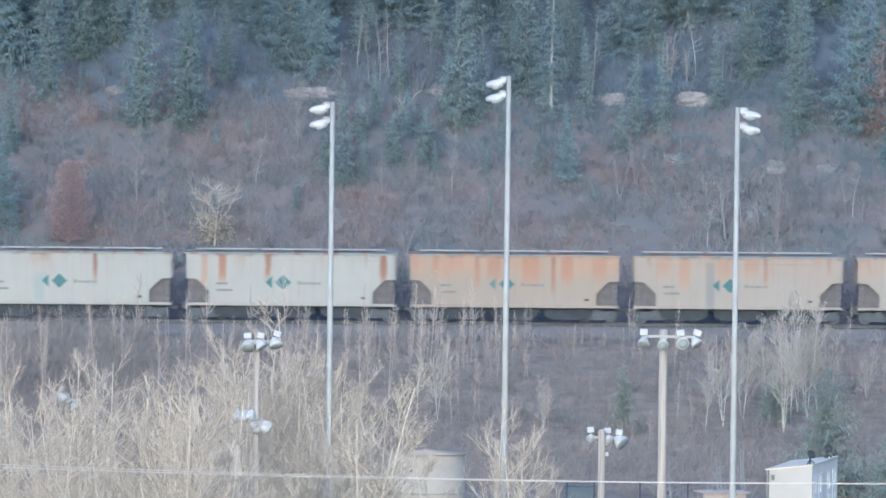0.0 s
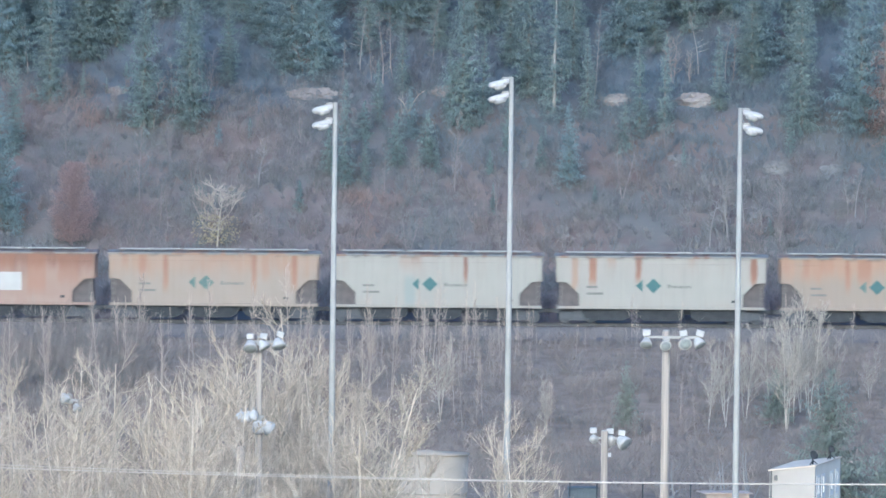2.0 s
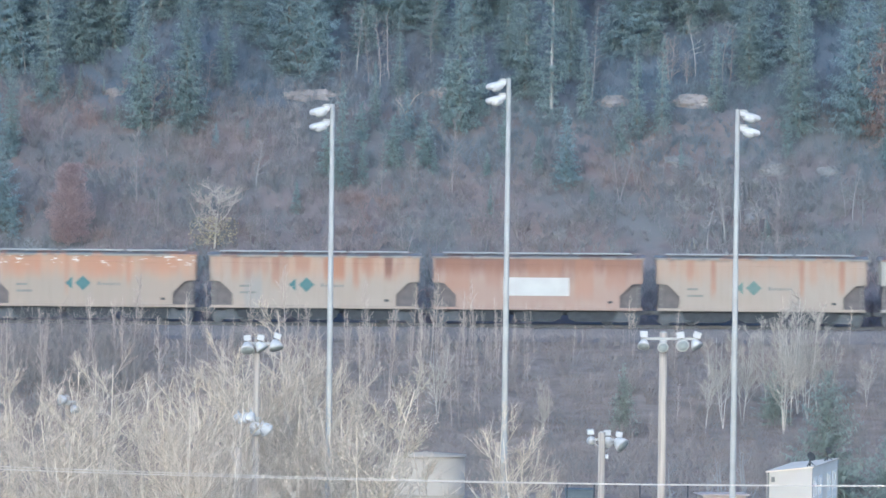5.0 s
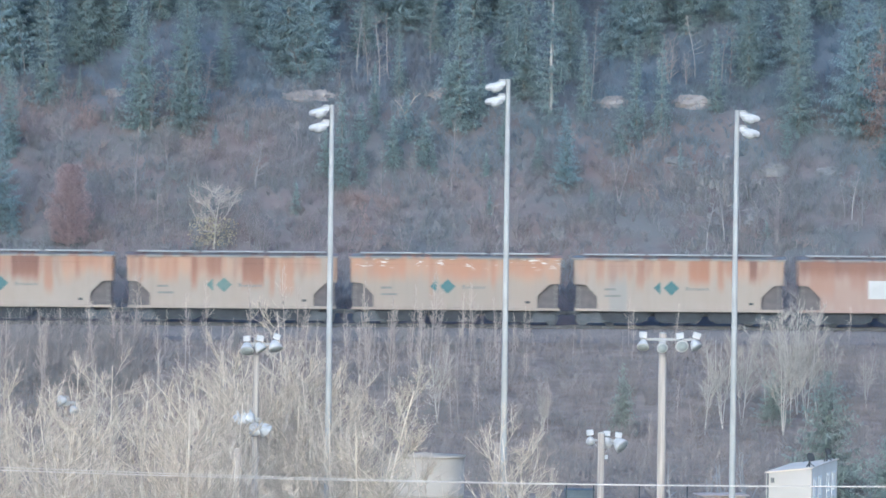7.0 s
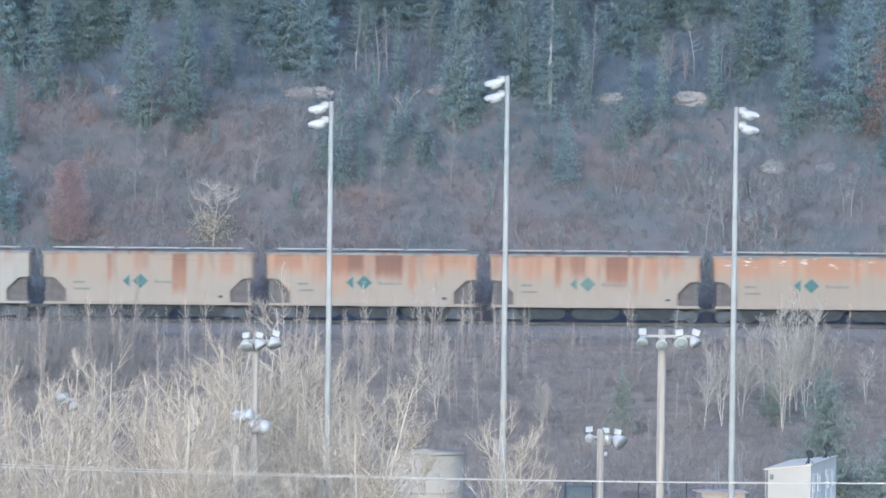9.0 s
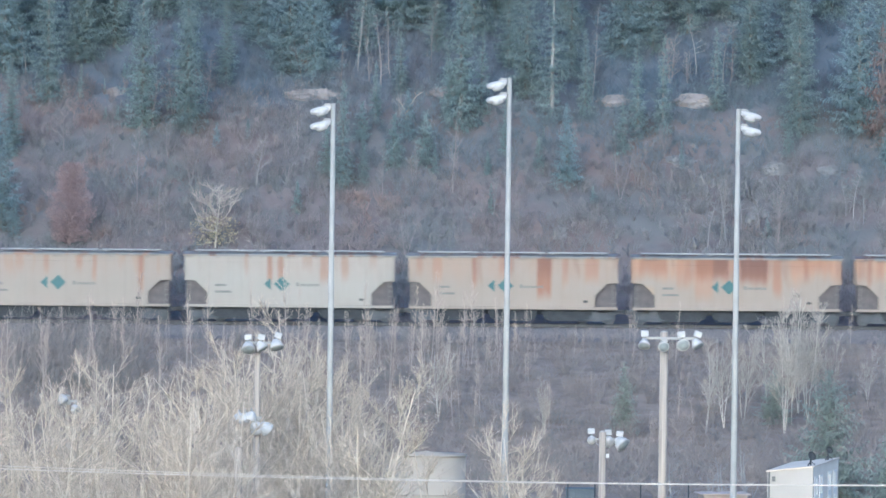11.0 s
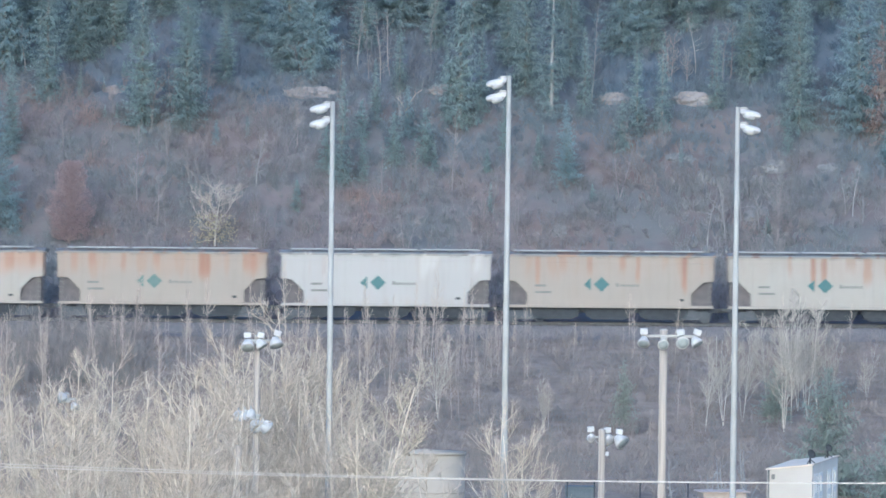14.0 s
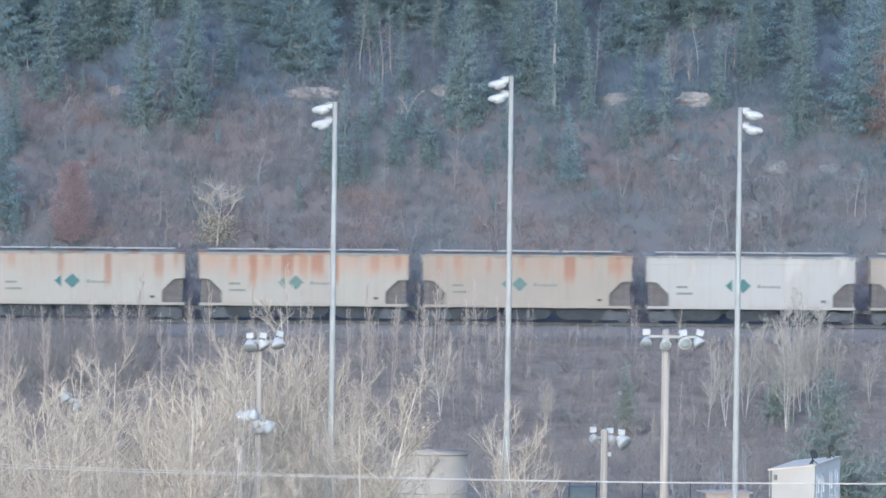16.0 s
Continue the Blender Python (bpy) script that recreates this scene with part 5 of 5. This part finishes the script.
def outcrop(x, y, w, h, material, label, seed):
    """A lumpy bare face of sand or rock let into the slope."""
    bm = bmesh.new()
    bmesh.ops.create_icosphere(bm, subdivisions=4 if w > 1 else 3, radius=1)
    for v in bm.verts:
        k = 1 + 0.3 * noise.noise(v.co * 1.9 + Vector((seed, 0, 0))) + 0.2 * noise.noise(v.co * 4.5 + Vector((0, seed, 0))) + 0.12 * noise.noise(v.co * 11)
        v.co = Vector((v.co.x * w * 0.5 * k, v.co.y * 0.7 * k, v.co.z * h * 0.6 * k))
    ob = part("rock_outcrop", bm, material)
    ob.matrix_basis = pose(x, y + 0.35, height(x, y) + h * 0.12, 25, 0, 0)
    tagged(ob, label, "rock", "bare patches on the slope")


def slope_rocks():
    sand, rock = "pale bare sand bank in the slope", "pale grey rock outcrop among shrubs"
    for i, (x, y, w, h, m) in enumerate(((-9.5, 637.0, 3.6, 0.9, M_SAND), (12.0, 636.8, 2.4, 0.9, M_SAND), (17.6, 636.4, 2.7, 1.15, M_SAND), (-0.3, 637.5, 2.2, 1.0, M_SAND),
                                         (16.4, 628.8, 2.4, 0.6, M_ROCK), (23.2, 627.8, 1.9, 1.1, M_ROCK), (27.1, 627.5, 1.8, 0.5, M_ROCK), (-17.5, 629.5, 0.7, 0.5, M_ROCK),
                                         (0.0, 616.0, 1.7, 0.45, M_ROCK), (-23.5, 637.5, 1.5, 0.4, M_SAND), (21.3, 621.5, 1.0, 0.8, M_ROCK), (8.0, 619.0, 1.1, 0.9, M_ROCK))):
        outcrop(x, y, w, h, m, sand if m is M_SAND else rock, i * 3.7)
    rng = random.Random(5)
    for i in range(26):
        x = rng.uniform(16.8, 22.6)
        outcrop(x, rng.uniform(613.5, 627), rng.uniform(0.25, 0.6), rng.uniform(0.45, 1.1), M_ROCK, "small pale boulder on the brushy slope", 60 + i * 2.1)


def near_trees():
    """Leafless aspens and birches below the railway."""
    RNG.seed(29)
    aspens = [tree_thing("aspen_tree", *aspen_mesh(RNG, h, s, st), M_ASPEN, M_TWIG, "leafless pale-barked aspen with fine beige twigs", "tree", "aspens below the railway")
              for h, s, st in ((13.5, 3.4, 1), (13.0, 3.4, 2), (14.0, 3.0, 1), (12.5, 3.2, 2))]
    # the dense stand
    for i in range(76):
        x = RNG.uniform(-18.8, -3.7)
        y = RNG.uniform(316, 372)
        top = 6.6 + 1.5 * noise.noise((x * 0.3, 0, 5)) + RNG.uniform(-1.6, 0.5) - (y - 340) * 0.025 - 1.8 * max(0.0, (x + 7) / 4)
        if y < 352 and abs(x / y + 0.0205) < 0.005:
            top -= 2.0
        elif y < 352 and abs(x / y + 0.0415) < 0.003:
            top -= 0.7
        elif y < 351 and abs(x / y + 0.0125) < 0.005:
            top -= 2.5
        planted(RNG.choice(aspens), USED, x, y, (top + 6) / 13.2, RNG.uniform(0, 360))
    for x, y, top in ((-5.6, 372, 7.9), (-6.4, 375, 7.4), (-3.0, 330, 5.6), (-3.2, 345, 5.2), (1.9, 346, 5.5), (2.4, 342, 4.6), (3.4, 340, 5.5), (1.4, 336, 2.6), (4.2, 344, 3.8), (4.0, 336, 4.0), (5.0, 330, 2.6), (3.0, 333, 3.2), (-4.2, 340, 5.4)):
        planted(RNG.choice(aspens), USED, x, y, (top + 6) / 13.2, RNG.uniform(0, 360))
    slender = tree_thing("aspen_tree", *aspen_mesh(RNG, 12.0, 1.5, 1, 0.55, 9, 0.05), M_ASPEN, M_TWIG, "slender leafless aspen before a storage tank", "tree", "aspens below the railway")
    for x, y, top in ((-0.15, 336, 5.9), (-1.8, 330, 4.6), (0.7, 330, 2.6)):
        planted(slender, USED, x, y, (top + 6) / 12.0, RNG.uniform(0, 360))
    for i in range(30):
        x, y = RNG.uniform(-8.5, -3.6), RNG.uniform(322, 372)
        top = 6.0 - 0.3 * (x + 5) + RNG.uniform(-1.6, 0.6)
        if y < 352 and min(abs(x / y + 0.0205), abs(x / y + 0.0125)) < 0.004:
            top -= 2.4
        planted(RNG.choice(aspens), USED, x, y, (top + 6) / 13.2, RNG.uniform(0, 360))
    for x, y, top in ((-4.2, 356, 7.4), (-3.6, 362, 6.6), (-3.4, 352, 6.0), (-3.0, 358, 6.2), (-3.2, 364, 5.4), (-4.9, 348, 4.6), (-3.3, 346, 5.6)):
        planted(aspens[(int(y) + 1) % 4], USED, x, y, (top + 6) / 13.2, RNG.uniform(0, 360))
    birches = [tree_thing("birch_tree", *aspen_mesh(RNG, 9.5, s, st, 0.26, 17, 0.046, (0.35, 1.4), 0.2), M_BIRCH_FAR, M_BIRCH_TWIG, "leafless white-stemmed birch clump", "tree", "birches below the railway")
               for s, st in ((2.0, 2), (1.7, 3), (2.2, 3))]
    for i, x, y, h in ((2, 21.3, 556, 7.2), (2, 22.5, 565, 7.3), (0, 23.7, 564, 6.4), (0, 21.9, 560, 6.9), (1, 23.0, 562, 6.9), (0, 20.6, 566, 5.6), (0, 16.4, 555, 5.4), (1, 17.6, 558, 6.0), (2, 18.9, 561, 5.8), (1, 24.6, 566, 4.6), (1, 27.0, 568, 3.6), (1, 6.3, 554.6, 3.5), (1, -0.2, 560.4, 4.9)):
        planted(birches[i], USED, x, y, h / 9.5, RNG.uniform(0, 360))
    sap = [tree_thing("sapling", *bare_mesh(RNG, 6.0, s, 24, 6, 0.3, 0.032, 1, 0.30, 1, 0.0075, 0.035), M_TWIG_BANK, M_TWIG_BANK, "thin leafless pale sapling on the bank", "tree", "saplings on the bank")
           for s in (0.9, 1.3, 0.7)]
    for x, y, h in ((-4.83, 571.4, 4.5), (-6.05, 576.7, 4.5), (-1.58, 564.4, 6.6), (-0.19, 560.4, 5.0), (0.7, 558.9, 4.1), (1.16, 558.9, 3.9), (-3.3, 569.4, 5.75), (2.03, 557.9, 4.0), (2.46, 558.4, 3.6), (6.2, 555.3, 3.0), (6.65, 554.3, 3.4), (6.4, 554.8, 3.2),
                    (14.8, 560, 3.6), (12.6, 545, 3.0), (15.6, 552, 3.0)):
        planted(RNG.choice(sap), USED, x, y, h / 6.0, RNG.uniform(0, 360))
    for i in range(36):
        x, y = RNG.uniform(-31, 4), RNG.uniform(562, 588)
        planted(RNG.choice(sap), USED, x, y, RNG.uniform(3.6, 6.0) / 6.0, RNG.uniform(0, 360))
    for i in range(16):
        x, y = RNG.uniform(-2.5, 4.5), RNG.uniform(572, 593)
        planted(RNG.choice(sap), USED, x, y, RNG.uniform(2.4, 4.2) / 6.0, RNG.uniform(0, 360))
    wood, sprays = aspen_mesh(RNG, 11.5, 2.0, 2, 0.3, 15, 0.08, (0.5, 1.5), 0.2)
    leafy = tree_thing("aspen_tree", wood, sprays, M_ASPEN, M_TWIG, "slender aspen keeping its last dull yellow leaves", "tree")
    leaves = Wood()
    for _ in range(5200):
        p = Vector(RNG.choice(sprays.v))
        if p.z > RNG.uniform(3.5, 8.0):
            leaves.leaf(p, p + Vector((RNG.uniform(-1, 1), RNG.uniform(-1, 1), -0.7)).normalized() * 0.07, 0.026)
    mesh_part("leaves", leaves.v, leaves.f, M_DRY_LEAF, leafy, "sparse dull yellow leaves")
    planted(leafy, USED, -2.8, 325, 1.2, 0)
    planted(leafy, USED, 3.95, 340, 0.76, 140)
    for i in range(150):
        x, y = RNG.uniform(-31, 30), RNG.uniform(568, 593.5)
        if x > 6 and RNG.random() < 0.6:
            continue
        planted(RNG.choice(sap), USED, x, y, RNG.uniform(1.6, 3.6) / 6.0, RNG.uniform(0, 360))


spruces()
slope_trees()
slope_rocks()
near_trees()
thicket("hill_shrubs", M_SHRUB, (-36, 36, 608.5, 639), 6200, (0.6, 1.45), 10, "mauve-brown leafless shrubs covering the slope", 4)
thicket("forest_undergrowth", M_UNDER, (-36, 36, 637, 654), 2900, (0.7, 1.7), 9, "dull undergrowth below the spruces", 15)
thicket("bank_brush", M_BRUSH, (-34, 34, 500, 594), 6000, (0.7, 1.6), 9, "dark leafless brush on the railway bank", 8)
thicket("aspen_thicket", M_TWIG_BANK, (-20, -3.6, 374, 420), 330, (6.0, 9.6), 9, "grey-beige young aspen thicket behind larger trees", 41)
thicket("tall_brush", M_BRUSH, (-28.5, -19.5, 570, 593), 420, (1.6, 3.2), 8, "tall pale leafless brush at the edge of the railway bank", 33)
thicket("pale_shrubs", M_DEAD, (16.0, 24.5, 612, 627), 130, (0.6, 1.5), 9, "pale leafless shrubs among rocks", 21)


# ---------------------------------------------------------------- what moves
def motions():
    """The train rolls to the right, losing a little speed: seconds and metres run."""
    run = [(0.0, 0.0), (2.0, 24.66), (4.0, 49.30), (6.5, 79.96), (9.0, 110.53), (11.0, 134.87), (13.0, 159.19), (16.0, 195.69)]
    rolling = None
    turn = -math.degrees(GRADE)
    for n, car in TRAIN:
        start = -25.17 - n * PITCH
        walk(car, [(t, pose(start + s, 602.3, (start + s) * GRADE, 0, turn, 0)) for t, s in run])
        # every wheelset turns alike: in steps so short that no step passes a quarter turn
        for truck in car.children:
            for wheels in truck.children:
                if wheels.name.startswith("wheelset"):
                    at = wheels.location
                    if rolling is None:
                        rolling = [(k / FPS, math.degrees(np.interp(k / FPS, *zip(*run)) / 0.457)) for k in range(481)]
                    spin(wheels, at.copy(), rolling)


def spin(wheels, at, rolling):
    walk(wheels, [(t, pose(at.x, at.y, at.z, 0, a, 0)) for t, a in rolling])


motions()
